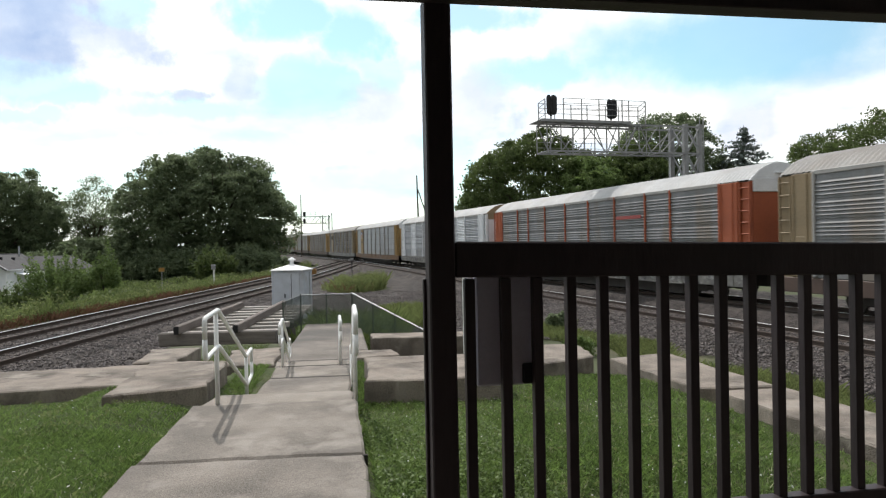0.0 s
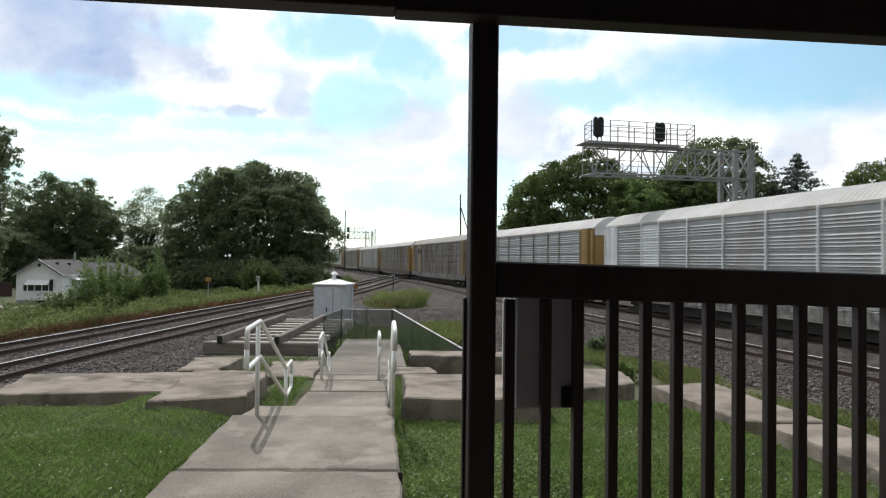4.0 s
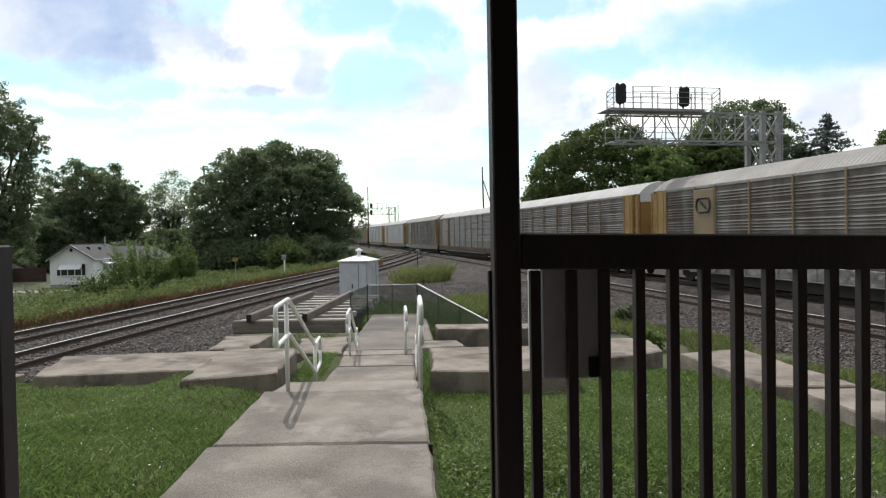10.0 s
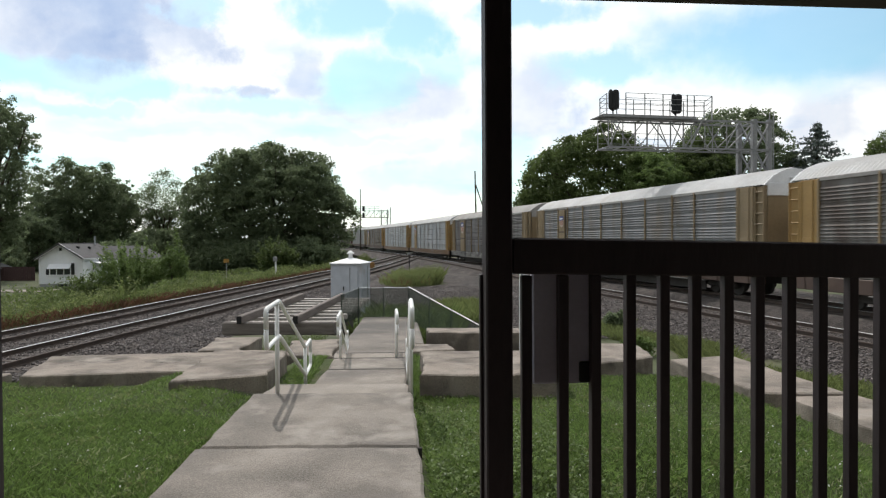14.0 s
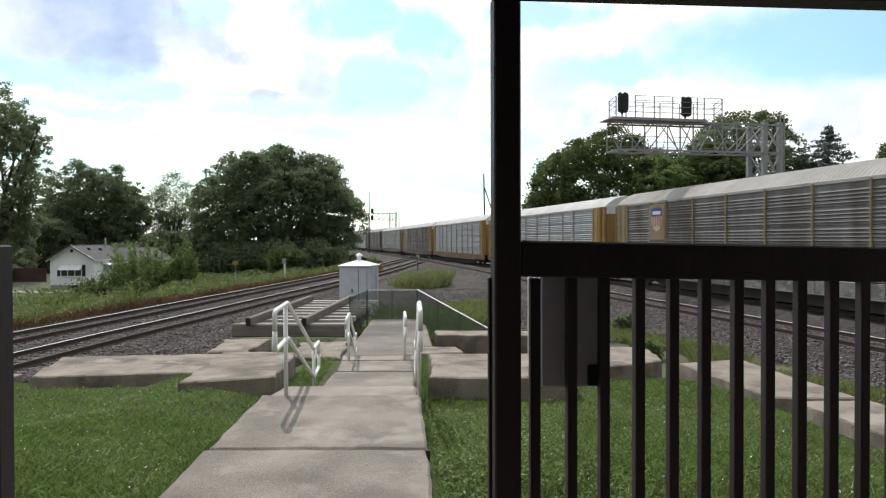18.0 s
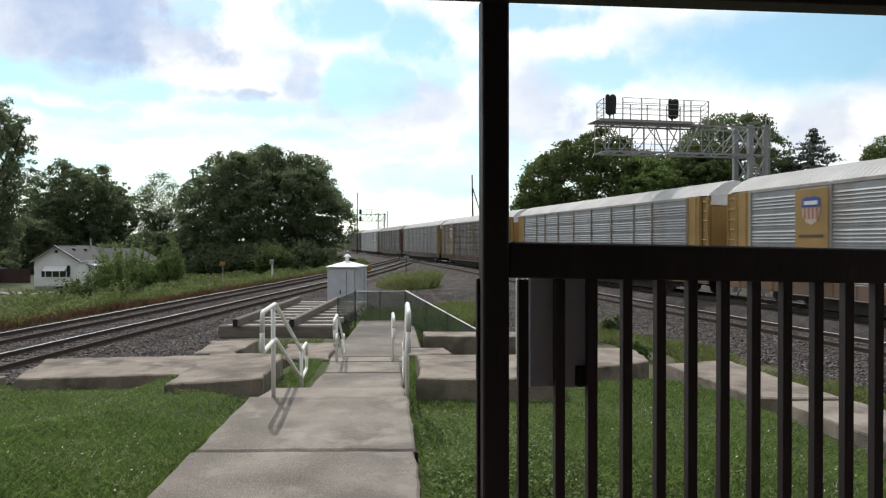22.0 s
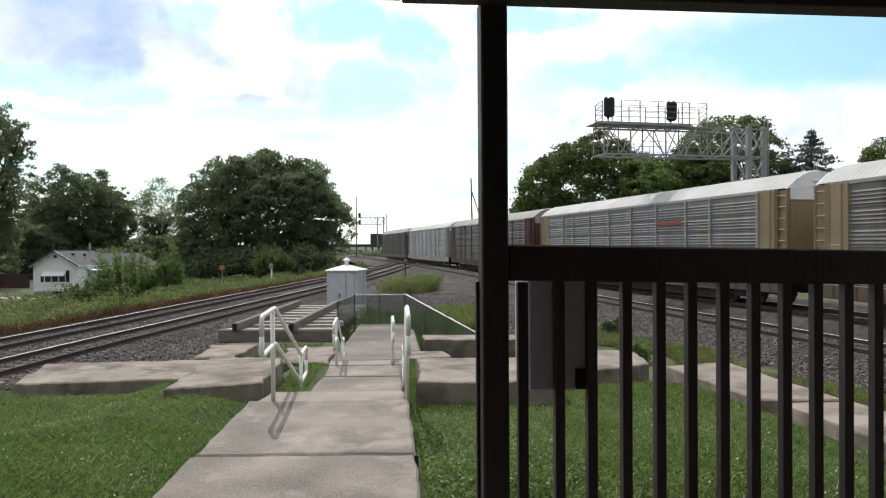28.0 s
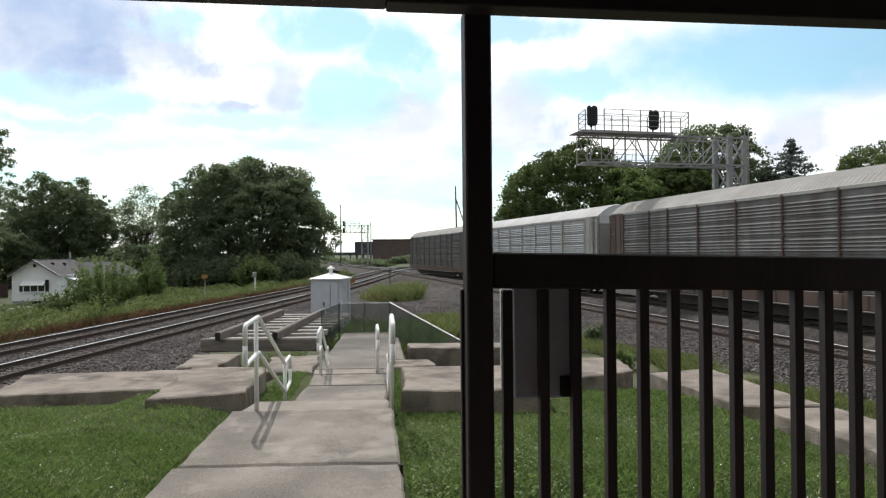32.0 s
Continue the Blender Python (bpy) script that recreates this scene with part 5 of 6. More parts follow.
def bush(label, x, y, radii, n, leaf, material, z=None, name="bush", shoots=0):
    global rng
    rng = np.random.default_rng(int(abs(x * 71 + y * 13) * 10))
    gz = float(ground_z(x, y)) if z is None else z
    t = thing(name, label, "bush", "bushes beside the railway", at=Matrix.Translation((x, y, gz)))
    s = Shape()
    for i in range(6):
        a = rng.random() * 6.283
        limb_shape(s, (0, 0, -0.1), (radii[0] * 0.5 * math.cos(a), radii[1] * 0.5 * math.sin(a), radii[2] * 1.1), 0.05, 0.015)
    part("stems", s, M_BARK, t)
    loose = 0.8 if shoots > 20 else 1.0
    pts = [crown_points((0, 0, radii[2] * 0.7 * loose), (radii[0] * loose ** 0.5, radii[1], radii[2] * 1.25 * loose), n, 0.22, 0.34, 0.6)]
    for i in range(shoots):
        a, k = rng.random() * 6.283, rng.random() ** 0.5
        u = rng.random(110)[:, None] ** 0.6
        top = np.array([radii[0] * k * 1.15 * math.cos(a), radii[1] * k * 1.15 * math.sin(a), radii[2] * (1.25 + 1.05 * rng.random()) * (1 - 0.38 * k ** 2)])
        low = top * np.array([0.4, 0.4, 0.15])
        pts.append(low + (top - low) * u + rng.normal(size=(110, 3)) * leaf * 2.2 * (1.25 - u))
    q, f = leaf_quads(np.concatenate(pts), leaf)
    q[:, 2] = np.maximum(q[:, 2], 0.02)
    sheet("foliage", q, f, material, t)


def gz(x, y):
    return float(ground_z(x, y))


# the big tree by the side lines and the row that runs away from it
tree("large broad dark green tree beside the side lines", -24.9, 105, -3.0, 19.3, (13.0, 9.0, 10.6), 4.5, 155000, 0.18, M_LEAF_DARK, 0.055, 0.14, 0.60, 12)
tree("dark green tree behind the house", -58.0, 112, -3.0, 16.9, (9.0, 6.0, 10.4), 4, 95000, 0.165, M_LEAF_DARK, 0.08, 0.17, 0.6)
tree("thin-crowned tree with gaps behind the bushes", -47.3, 119, -3.0, 16.3, (5.7, 4.5, 8.6), 6, 26000, 0.12, M_LEAF_DARK, 0.17, 0.18, 0.85, 16, floor=2.2)
tree("tall dark tree near the house", -54.9, 84, -3.0, 24.1, (6.2, 5.0, 12.6), 5, 60000, 0.14, M_LEAF_DARK, 0.085, 0.34, 0.5, 14)
tree("low dark green tree behind the house", -61.0, 104, -3.0, 9.0, (6.0, 4.0, 5.4), 2, 26000, 0.18, M_LEAF_DARK, 0.10, 0.20)
tree("dark green tree behind the house", -80.5, 112, -3.0, 14.9, (10.3, 7.0, 8.5), 4, 36000, 0.20, M_LEAF_DARK, 0.09, 0.2)
tree("low dark green tree beside the large one", -35.9, 100, -3.0, 7.2, (4.0, 4.0, 4.4), 2, 26000, 0.16, M_LEAF_DARK, 0.12, 0.20)
tree("low dark green tree behind the bushes", -39.9, 98, -3.0, 6.6, (4.2, 4.0, 4.4), 2, 22000, 0.17, M_LEAF_DARK, 0.12, 0.20)
tree("dark green tree behind the house", -55.0, 118, -3.0, 15.8, (5.0, 5.0, 9.6), 4, 30000, 0.18, M_LEAF_DARK, 0.085, 0.2, 0.6)
bush("dark bush under the trees", -62.5, 121, (6.5, 3.0, 4.0), 9000, 0.22, M_LEAF_DARK)
bush("dark bush under the trees", -45.0, 97, (5.0, 3.0, 2.0), 9000, 0.20, M_LEAF_DARK)
bush("dark bush under the trees", -73.0, 121, (7.0, 3.0, 4.2), 9000, 0.22, M_LEAF_DARK)
bush("dark bush under the trees", -30.7, 98, (4.9, 3.0, 2.0), 11000, 0.19, M_LEAF_DARK)
bush("dark bush under the trees", -24.7, 97, (6.5, 3.0, 2.31), 11000, 0.19, M_LEAF_DARK)
bush("dark bush under the trees", -17.3, 96, (4.4, 3.0, 2.51), 11000, 0.19, M_LEAF_DARK)
# behind the train
tree("broad green tree behind the train", 18.4, 74, -1.6, 15.0, (9.6, 6.0, 8.2), 5, 85000, 0.15, M_LEAF, 0.07, 0.13, 0.45, 12, floor=4.6)
tree("tall dark green tree behind the signal bridge", 35.4, 80, -1.6, 18.5, (8.0, 7.0, 10.0), 3, 75000, 0.155, M_LEAF_DARK, 0.07, 0.13, 0.45)
tree("light green tree between two larger ones behind the train", 22.5, 69, -1.6, 12.2, (3.6, 4.0, 6.5), 3, 60000, 0.125, M_LEAF_BUSH, 0.09, 0.14, 0.45)
tree("green tree between two larger ones behind the train", 29.7, 74, -1.6, 14.1, (4.9, 4.5, 7.5), 3, 60000, 0.135, M_LEAF, 0.08, 0.14, 0.45)
tree("small green tree behind the train", 17.0, 108, -1.6, 11.0, (5.5, 5.0, 5.6), 2, 20000, 0.18, M_LEAF_DARK, 0.11, 0.18)
tree("green tree behind the train", 56.6, 74, -1.6, 16.4, (10.2, 7.0, 8.6), 3, 48000, 0.16, M_LEAF, 0.08, 0.15)
spruce("dark green spruce behind the train", 42.3, 74, -1.6, 15.9, 13.0)
# beyond the side lines
bush("large loose green bush near the house", -23.0, 52, (2.6, 2.0, 2.3), 9000, 0.075, M_LEAF_BUSH, shoots=110)
bush("upright green bush beside the side lines", -19.7, 52.0, (0.9, 0.9, 2.5), 4000, 0.075, M_LEAF_BUSH, shoots=34)
bush("loose green bush between two others", -21.3, 53.0, (1.1, 1.0, 1.15), 2200, 0.075, M_LEAF, shoots=16)
bush("low green bush near the house", -25.3, 50, (1.5, 1.5, 1.05), 2400, 0.085, M_LEAF, shoots=26)
bush("loose green bush at the foot of the large tree", -20.0, 86, (2.7, 2.5, 2.3), 3600, 0.13, M_LEAF, shoots=90)
bush("dark bush under the trees", -68, 96, (8.0, 3.0, 4.2), 9000, 0.24, M_LEAF_DARK)
bush("green bush in the weeds beside the tracks", -28.0, 68, (2.6, 2.0, 1.3), 5000, 0.14, M_LEAF_BUSH, shoots=14)


bush("small dark green bush on the stony ground", 6.75, 25.2, (0.42, 0.42, 0.42), 2600, 0.045, M_LEAF_DARK, shoots=8)
bush("small tuft of green weeds at the edge of the stones", 5.9, 19.5, (0.5, 0.4, 0.28), 2200, 0.04, M_LEAF_BUSH, shoots=10)


# ---- house ----
def house():
    at = Matrix.Translation((-37.15, 68.0, -3.05)) @ Matrix.Rotation(radians(6), 4, "Z")
    t = thing("house", "small white clapboard house with a grey shingle roof", "house", at=at)
    W, D, H, P = 4.15, 9.0, 2.85, 4.2
    part("foundation", Shape().box((0, D / 2, 0.10), (W - 0.1, D - 0.1, 0.5)), M_BLOCK, t)
    s = Shape()
    s.v = [(-W / 2, 0, 0.30), (W / 2, 0, 0.30), (W / 2, 0, H), (0, 0, P), (-W / 2, 0, H), (-W / 2, D, 0.30), (W / 2, D, 0.30), (W / 2, D, H), (0, D, P), (-W / 2, D, H)]
    s.f = [(0, 1, 2, 3, 4), (9, 8, 7, 6, 5), (0, 5, 6, 1), (1, 6, 7, 2), (4, 9, 5, 0), (2, 7, 8, 3), (3, 8, 9, 4)]
    wall = part("wall", s, M_SIDING, t)
    for i in range(15):
        z = 0.40 + i * 0.16
        part("clapboard", Shape().box((0, -0.012, z), (W, 0.03, 0.015)), M_SIDING, wall)
    for sgn in (-1, 1):
        a = math.atan2(P - H, W / 2)
        s = Shape()
        L = math.hypot(P - H, W / 2) + 0.35
        s.box((sgn * (W / 4 + 0.10), D / 2 - 0.15, (P + H) / 2 + 0.02), (L, D + 0.9, 0.10), Matrix.Rotation(sgn * a, 4, "Y"))
        part("roof", s, M_SHINGLE, t)
        s = Shape()
        s.box((sgn * (W / 4 + 0.10), -0.42, (P + H) / 2 + 0.0), (L, 0.06, 0.2), Matrix.Rotation(sgn * a, 4, "Y"))
        part("barge_board", s, M_SIDING, t)
    w = part("window", Shape().box((-0.04, -0.04, 1.55), (2.0, 0.06, 0.66)), M_GLASS, t)
    for x in (-1.02, -0.38, 0.30, 0.94):
        part("window_frame", Shape().box((x, -0.075, 1.55), (0.08, 0.05, 0.70)), M_SIDING, w)
    part("window_frame", Shape().box((-0.04, -0.075, 1.19), (2.1, 0.07, 0.09)), M_SIDING, w)
    for x in (-1.22, 1.14):
        part("shutter", Shape().box((x, -0.06, 1.78 if x > 0 else 1.55), (0.32, 0.05, 1.15 if x > 0 else 0.66), cut=0.01), M_BLACK, t)
    part("awning", Shape().box((-0.04, -0.34, 2.06), (2.1, 0.76, 0.05), Matrix.Rotation(radians(36), 4, "X")), M_SIDING, t)
    for x in (-W / 2 + 0.08, W / 2 - 0.08):
        part("corner_board", Shape().box((x, -0.03, 1.62), (0.12, 0.05, 2.1)), M_SIDING, t)
    part("downspout", Shape().tube((W / 2 + 0.05, -0.1, 0.6), (W / 2 + 0.05, -0.1, 2.6), 0.045, 8), M_SIDING, t)
    part("gutter", Shape().box((W / 2 + 0.22, D / 2 - 0.15, H - 0.10), (0.12, D + 0.6, 0.12), cut=0.02), M_SIDING, t)
    part("ridge_cap", Shape().box((0, D / 2 - 0.15, P + 0.10), (0.24, D + 0.9, 0.05), cut=0.01), M_SHINGLE, t)
    part("gable_vent", Shape().box((0, -0.04, 3.75), (0.24, 0.06, 0.3)), M_BLACK, t)
    part("chimney_pipe", Shape().tube((0.3, 7.9, 3.6), (0.3, 7.9, 5.1), 0.09, 8), M_GALV, t)
    part("rear_wing", Shape().box((W / 2 + 2.2, 8.2, 1.5), (4.6, 5.0, 2.4)), M_SIDING, t)
    s = Shape()
    x0, x1, ya, yb, ze, zr = -0.2, W / 2 + 4.9, 5.4, 11.0, 2.62, 4.0
    ym = (ya + yb) / 2
    s.v = [(x0, ya, ze), (x1, ya, ze), (x1 - 1.6, ym, zr), (x0, ym, zr), (x0, yb, ze), (x1, yb, ze), (x0, ya, ze - 0.1), (x1, ya, ze - 0.1), (x1, yb, ze - 0.1), (x0, yb, ze - 0.1)]
    s.f = [(0, 1, 2, 3), (3, 2, 5, 4), (1, 5, 2), (6, 9, 8, 7), (0, 6, 7, 1), (1, 7, 8, 5), (5, 8, 9, 4), (0, 3, 4, 9, 6)]
    part("rear_wing_roof", s, M_SHINGLE, t)
    part("side_awning", Shape().box((W / 2 + 0.55, 3.6, 2.28), (1.1, 2.6, 0.06), Matrix.Rotation(radians(14), 4, "Y"), cut=0.01), M_SIDING, t, "white awning over the side door")
    for x, y, z in ((0.75, 2.2, 3.92), (0.9, 4.8, 3.85)):
        part("roof_vent", Shape().box((x, y, z), (0.28, 0.28, 0.26), cut=0.03), M_BLACK, t)
    part("basement_window", Shape().box((0.15, -0.02, 0.12), (0.8, 0.12, 0.34), cut=0.01), M_GLASS, t)


house()


def carport_and_fence():
    t = thing("carport", "low open carport with a white gable, grey roof and its shaded inside as a brown block", "shed", at=Matrix.Translation((-52.2, 78.0, -3.05)))
    # The brown block stands for the shade inside an open carport.
    part("wall", Shape().box((0, 1.5, 0.7), (3.9, 3, 1.4)), M_BROWN_FENCE, t)
    g = Shape()
    g.v = [(-2.0, 0, 1.4), (2.0, 0, 1.4), (0, 0, 2.15), (-2.0, 0.1, 1.4), (2.0, 0.1, 1.4), (0, 0.1, 2.15)]
    g.f = [(0, 1, 2), (5, 4, 3), (0, 3, 4, 1), (1, 4, 5, 2), (2, 5, 3, 0)]
    part("gable", g, M_SIDING, t, "white gable")
    for sgn in (-1, 1):
        part("roof", Shape().box((sgn * 1.1, 1.5, 1.84), (2.45, 3.5, 0.10), Matrix.Rotation(sgn * 0.36, 4, "Y")), M_SHINGLE, t)
    t = thing("board_fence", "dark brown board fence beside the house", "fence", at=Matrix.Translation((-50.0, 79, -3.05)))
    for i in range(30):
        part("board", Shape().box((-3.5 + i * 0.25, 0, 0.8), (0.23, 0.03, 1.6)), M_BROWN_FENCE, t)
    ob = part("lane", Shape().box((-50, 62.5, -3.02), (34, 2.6, 0.06)), M_CONCRETE)
    tagged(ob, "pale concrete lane in front of the house", "lane", kind="structure")


M_BROWN_FENCE = surface("dark brown boards", (0.055, 0.03, 0.028), 0.9, 0.3, 2, 20, 0.3, each=0.3)
carport_and_fence()


# ---- far things ----
M_RUST = surface("rusty yellow paint", (0.24, 0.13, 0.04), 0.8, 0.3, 4, 30, 0.2)


def far_things():
    t = thing("brick_building", "long low brown brick works building beyond the tracks", "building")
    part("wall", Shape().box((-6.0, 267, 1.9), (19.4, 14, 9.8)), M_BRICK, t)
    part("parapet", Shape().box((-6.0, 267, 6.9), (19.8, 14.4, 0.35)), M_DARKWALL, t)
    t = thing("works_building", "dark clad works building beyond the tracks", "building")
    part("wall", Shape().box((-19.2, 267, 3.6), (6.9, 12, 5.2)), M_DARKWALL, t)
    for x in (-22.0, -19.5, -16.5):
        part("pillar", Shape().box((x, 262, -0.6), (0.7, 0.7, 3.6)), M_DARKWALL, t)
    t = thing("works_bridge", "long dark overhead gallery on legs in the distance", "gallery")
    part("gallery", Shape().box((-46, 300, 1.6), (42, 4, 1.3)), M_DARKWALL, t)
    for i in range(6):
        part("leg", Shape().box((-64 + i * 7.2, 300, -0.8), (0.5, 0.5, 3.9)), M_DARKWALL, t)
    t = thing("storage_tank", "pale low storage tank in the distance", "tank")
    part("shell", Shape().tube((-34, 296, -2.0), (-34, 296, -0.3), 2.6, 20), M_GALV, t)
    t = thing("utility_pole", "tall thin wooden pole far along the tracks", "pole", "far poles")
    part("shaft", Shape().tube((-17.7, 165, -2), (-17.65, 165, 13.6), 0.18, 8, 0.10), M_BARK, t)
    t = thing("utility_pole", "leaning dark pole with a stay beyond the train", "pole", "far poles")
    part("shaft", Shape().tube((7.1, 110, -1.9), (6.86, 110, 12.5), 0.17, 8, 0.10), M_BARK, t)
    part("stay", Shape().tube((7.0, 110, 10.2), (9.3, 110, 3.0), 0.09, 6), M_BARK, t)
    t = thing("signal_bridge", "distant grey signal bridge across the tracks", "signal bridge")
    X0, X1, Y, Z0, Z1 = -21.5, -11.7, 178, 7.1, 8.9
    for z in (Z0, Z1):
        part("chord", Shape().box(((X0 + X1) / 2, Y, z), (X1 - X0, 0.16, 0.16)), M_STEEL, t)
    for i in range(9):
        x = X0 + (X1 - X0) * i / 8
        s = Shape()
        bar(s, (x, Y, Z0), (min(x + (X1 - X0) / 8, X1), Y, Z1), 0.11)
        part("brace", s, M_STEEL, t)
    for x in (-13.6, -12.0):
        part("tower_leg", Shape().box((x, Y, 3.5), (0.28, 0.3, 11.4)), M_STEEL, t)
    for i in range(7):
        s = Shape()
        bar(s, (-13.6 if i % 2 else -12.0, Y, -1.6 + i * 1.3), (-12.0 if i % 2 else -13.6, Y, -0.3 + i * 1.3), 0.10)
        part("brace", s, M_STEEL, t)
    for i in range(9):
        x = X0 + (X1 - X0) * i / 8
        part("upright", Shape().box((x, Y + 0.4, (Z0 + Z1) / 2), (0.09, 0.09, Z1 - Z0)), M_STEEL, t)
        if i < 7:
            part("guard_post", Shape().box((x, Y, Z1 + 0.6), (0.07, 0.07, 1.2)), M_STEEL, t)
    for z in (Z1 + 0.6, Z1 + 1.2):
        part("guard_rail", Shape().box((X0 + 3.65, Y, z), (7.4, 0.07, 0.07)), M_STEEL, t)
    part("mast", Shape().tube((-11.2, Y, -1.9), (-11.2, Y, 9.8), 0.11, 6), M_STEEL, t)
    for z in (9.0, 7.2):
        part("signal_head", Shape().box((-18.2, Y - 0.4, z + 0.5), (0.6, 0.3, 1.3), cut=0.1), M_BLACK, t)
    # small lineside things
    t = thing("switch_stand", "short white lineside post with a dark lamp", "signal post")
    x, y = -14.4, 62.0
    part("shaft", Shape().box((x, y, -1.1), (0.13, 0.13, 1.7)), M_WHITE_PAINT, t)
    part("lamp_box", Shape().box((x - 0.05, y, -0.22), (0.34, 0.25, 0.45), cut=0.03), M_STEEL, t)
    t = thing("marker_sign", "small yellow marker sign on a post in the weeds", "sign")
    x, y = -20.1, 66.0
    part("post", Shape().box((x, y, (gz(x, y) - 0.4) / 2), (0.06, 0.06, -0.4 - gz(x, y))), M_STEEL, t)
    part("plate", Shape().box((x, y - 0.06, -0.47), (0.52, 0.03, 0.36)), M_YELLOW_SIGN, t)
    t = thing("switch_stand", "thin dark switch stand between the lines", "switch stand")
    x, y = -2.2, 62.0
    part("shaft", Shape().tube((x, y, -1.9), (x, y, 0.15), 0.045, 8), M_BLACK, t)
    part("target", Shape().box((x, y, 0.2), (0.3, 0.04, 0.25), cut=0.01), M_STEEL, t)
    t = thing("lineside_box", "small yellow lineside machine beyond the cabinet", "machine")
    x, y = -6.6, 72.0
    part("body", Shape().box((x, y, -1.45), (0.7, 0.6, 0.8), cut=0.05), M_RUST, t)
    part("cover", Shape().box((x, y, -1.0), (0.6, 0.5, 0.12), cut=0.03), M_RUST, t)


far_things()
for x, y, r in ((-52, 250, (16, 5, 1.5)), (-30, 240, (12, 5, 1.2)), (-14, 235, (8, 4, 1.1)), (-2, 225, (6, 3, 1.3)), (-40, 200, (14, 4, 1.3)), (-70, 210, (16, 5, 2.0)), (-24, 150, (5, 3, 1.2)), (-28, 128, (6, 3, 1.4)), (3, 190, (4, 3, 1.0))):
    bush("low dark scrub beyond the tracks", x, y, r, 5000, 0.42, M_LEAF_DARK, name="scrub_bush")



# ---- gravel, stones, grass ----
rng = np.random.default_rng(21)
def gravel_here(x, y):
    """True on the bare stony ground beside and between the lines."""
    w = np.vectorize(lambda a, b: noise.noise((a * 0.5, b * 0.5, 3.0)))(x, y)
    ax, bx, nx = side_a_x(np.clip(y, 4, 140)), side_b_x(np.clip(y, 4, 140)), near_x(y)
    left = (x > bx - 2.6) & (x < ax + 4.4 + 1.2 * w) & (y > 2) & ~((x > -9.0) & (y < 12.0) & (x > ax + 2.6))
    left &= ~((x > -7.4) & (y < 12.6))
    left |= (y > 12.6) & (y < 60) & (x < -1.9 - 0.02 * y) & (x > ax)
    left &= ~((x > -5.7) & (x < -1.8) & (y > 12.4) & (y < 17.8))
    vee = (y > 23.5 + 2 * w) & (x > ax) & (x < nx + 1)
    patch = ((x + 1.7) / 2.3) ** 2 + ((y - 52.5) / 5.0) ** 2 < 1.0 + 0.5 * w
    low = (y < 29) & (x > -2.7) & (x < 1.2 + 0.5 * w)
    right = (x > nx - 4.3 + 0.9 * w) & (x < nx + 14) & (y > -12)
    return (left | (vee & ~patch & ~low) | right) & (y < 118)


def gravel():
    xs, ys = np.arange(-22, 34, 0.45), np.arange(-12, 118, 0.6)
    X, Y = np.meshgrid(xs, ys)
    keep = gravel_here(X[:-1, :-1] + 0.22, Y[:-1, :-1] + 0.3)
    Z = ground_z(X, Y) + 0.05 + 0.03 * np.vectorize(lambda a, b: noise.noise((a * 1.7, b * 1.7, 0)))(X, Y)
    wob = np.vectorize(lambda a, b: noise.noise((a * 0.35, b * 0.35, 0)))(X, Y)
    Z = Z + wob * 0.06 * ease(8, 14, Y)
    full = np.zeros(X.shape, int)
    for a, b in ((0, 0), (0, 1), (1, 0), (1, 1)):
        full[a:len(ys) - 1 + a, b:len(xs) - 1 + b] += keep
    Z = Z - 0.13 * (full < 4)
    n = len(xs)
    i = (np.arange(len(ys) - 1)[:, None] * n + np.arange(n - 1)[None])[keep]
    ob = sheet("gravel_ground", np.stack([X, Y, Z], 2).reshape(-1, 3), np.stack([i, i + 1, i + n + 1, i + n], 1), M_BALLAST)
    ob.data.polygons.foreach_set("use_smooth", [True] * len(ob.data.polygons))
    tagged(ob, "grey and brown crushed stone beside the tracks", "gravel", kind="structure")


gravel()


def stones(label, pts, size):
    """Loose stones: squashed six-sided lumps."""
    n = len(pts)
    base = np.array([(1, 0, 0), (-1, 0, 0), (0, 1, 0), (0, -1, 0), (0.2, 0.1, 1)], float)
    tri = np.array([(0, 2, 4), (2, 1, 4), (1, 3, 4), (3, 0, 4), (3, 1, 2), (3, 2, 0)])
    sc = size * (0.5 + rng.random((n, 1, 1))) * (0.6 + 0.8 * rng.random((n, 5, 1)))
    a = rng.random(n) * 6.283
    R = np.zeros((n, 3, 3))
    R[:, 0, 0], R[:, 0, 1], R[:, 1, 0], R[:, 1, 1], R[:, 2, 2] = np.cos(a), -np.sin(a), np.sin(a), np.cos(a), 0.8
    R[:, 0, 2], R[:, 1, 2] = rng.normal(size=n) * 0.4, rng.normal(size=n) * 0.4
    co = np.einsum("nij,nkj->nki", R, base[None] * sc) + pts[:, None]
    f = (tri[None] + 5 * np.arange(n)[:, None, None]).reshape(-1, 3)
    tagged(sheet("ballast_stones", co.reshape(-1, 3), f, M_STONE), label, "stones", kind="stuff")


def spread(n, x0, x1, y0, y1, power=1.0):
    y = y0 + (y1 - y0) * rng.random(n) ** power
    return x0 + (x1 - x0) * rng.random(n), y


def bed_z(x, y):
    """Ground, gravel or ballast shoulder, whichever is higher."""
    z = ground_z(x, y) + 0.06
    for fx, fz in ((near_x, near_z), (side_a_x, side_z), (side_b_x, side_z)):
        d = np.abs(x - fx(y))
        top = (np.asarray(fz(y)) - 0.185) - 0.47 * np.maximum(0, d - 1.75)
        z = np.where(d < 3.0, np.maximum(z, top), z)
    return z


x, y = spread(135000, -17, 16, 7, 48, 1.5)
k = gravel_here(x, y)
x, y = x[k], y[k]
stones("loose grey and brown crushed stones of the track bed", np.stack([x, y, bed_z(x, y) + 0.002], 1), 0.043)


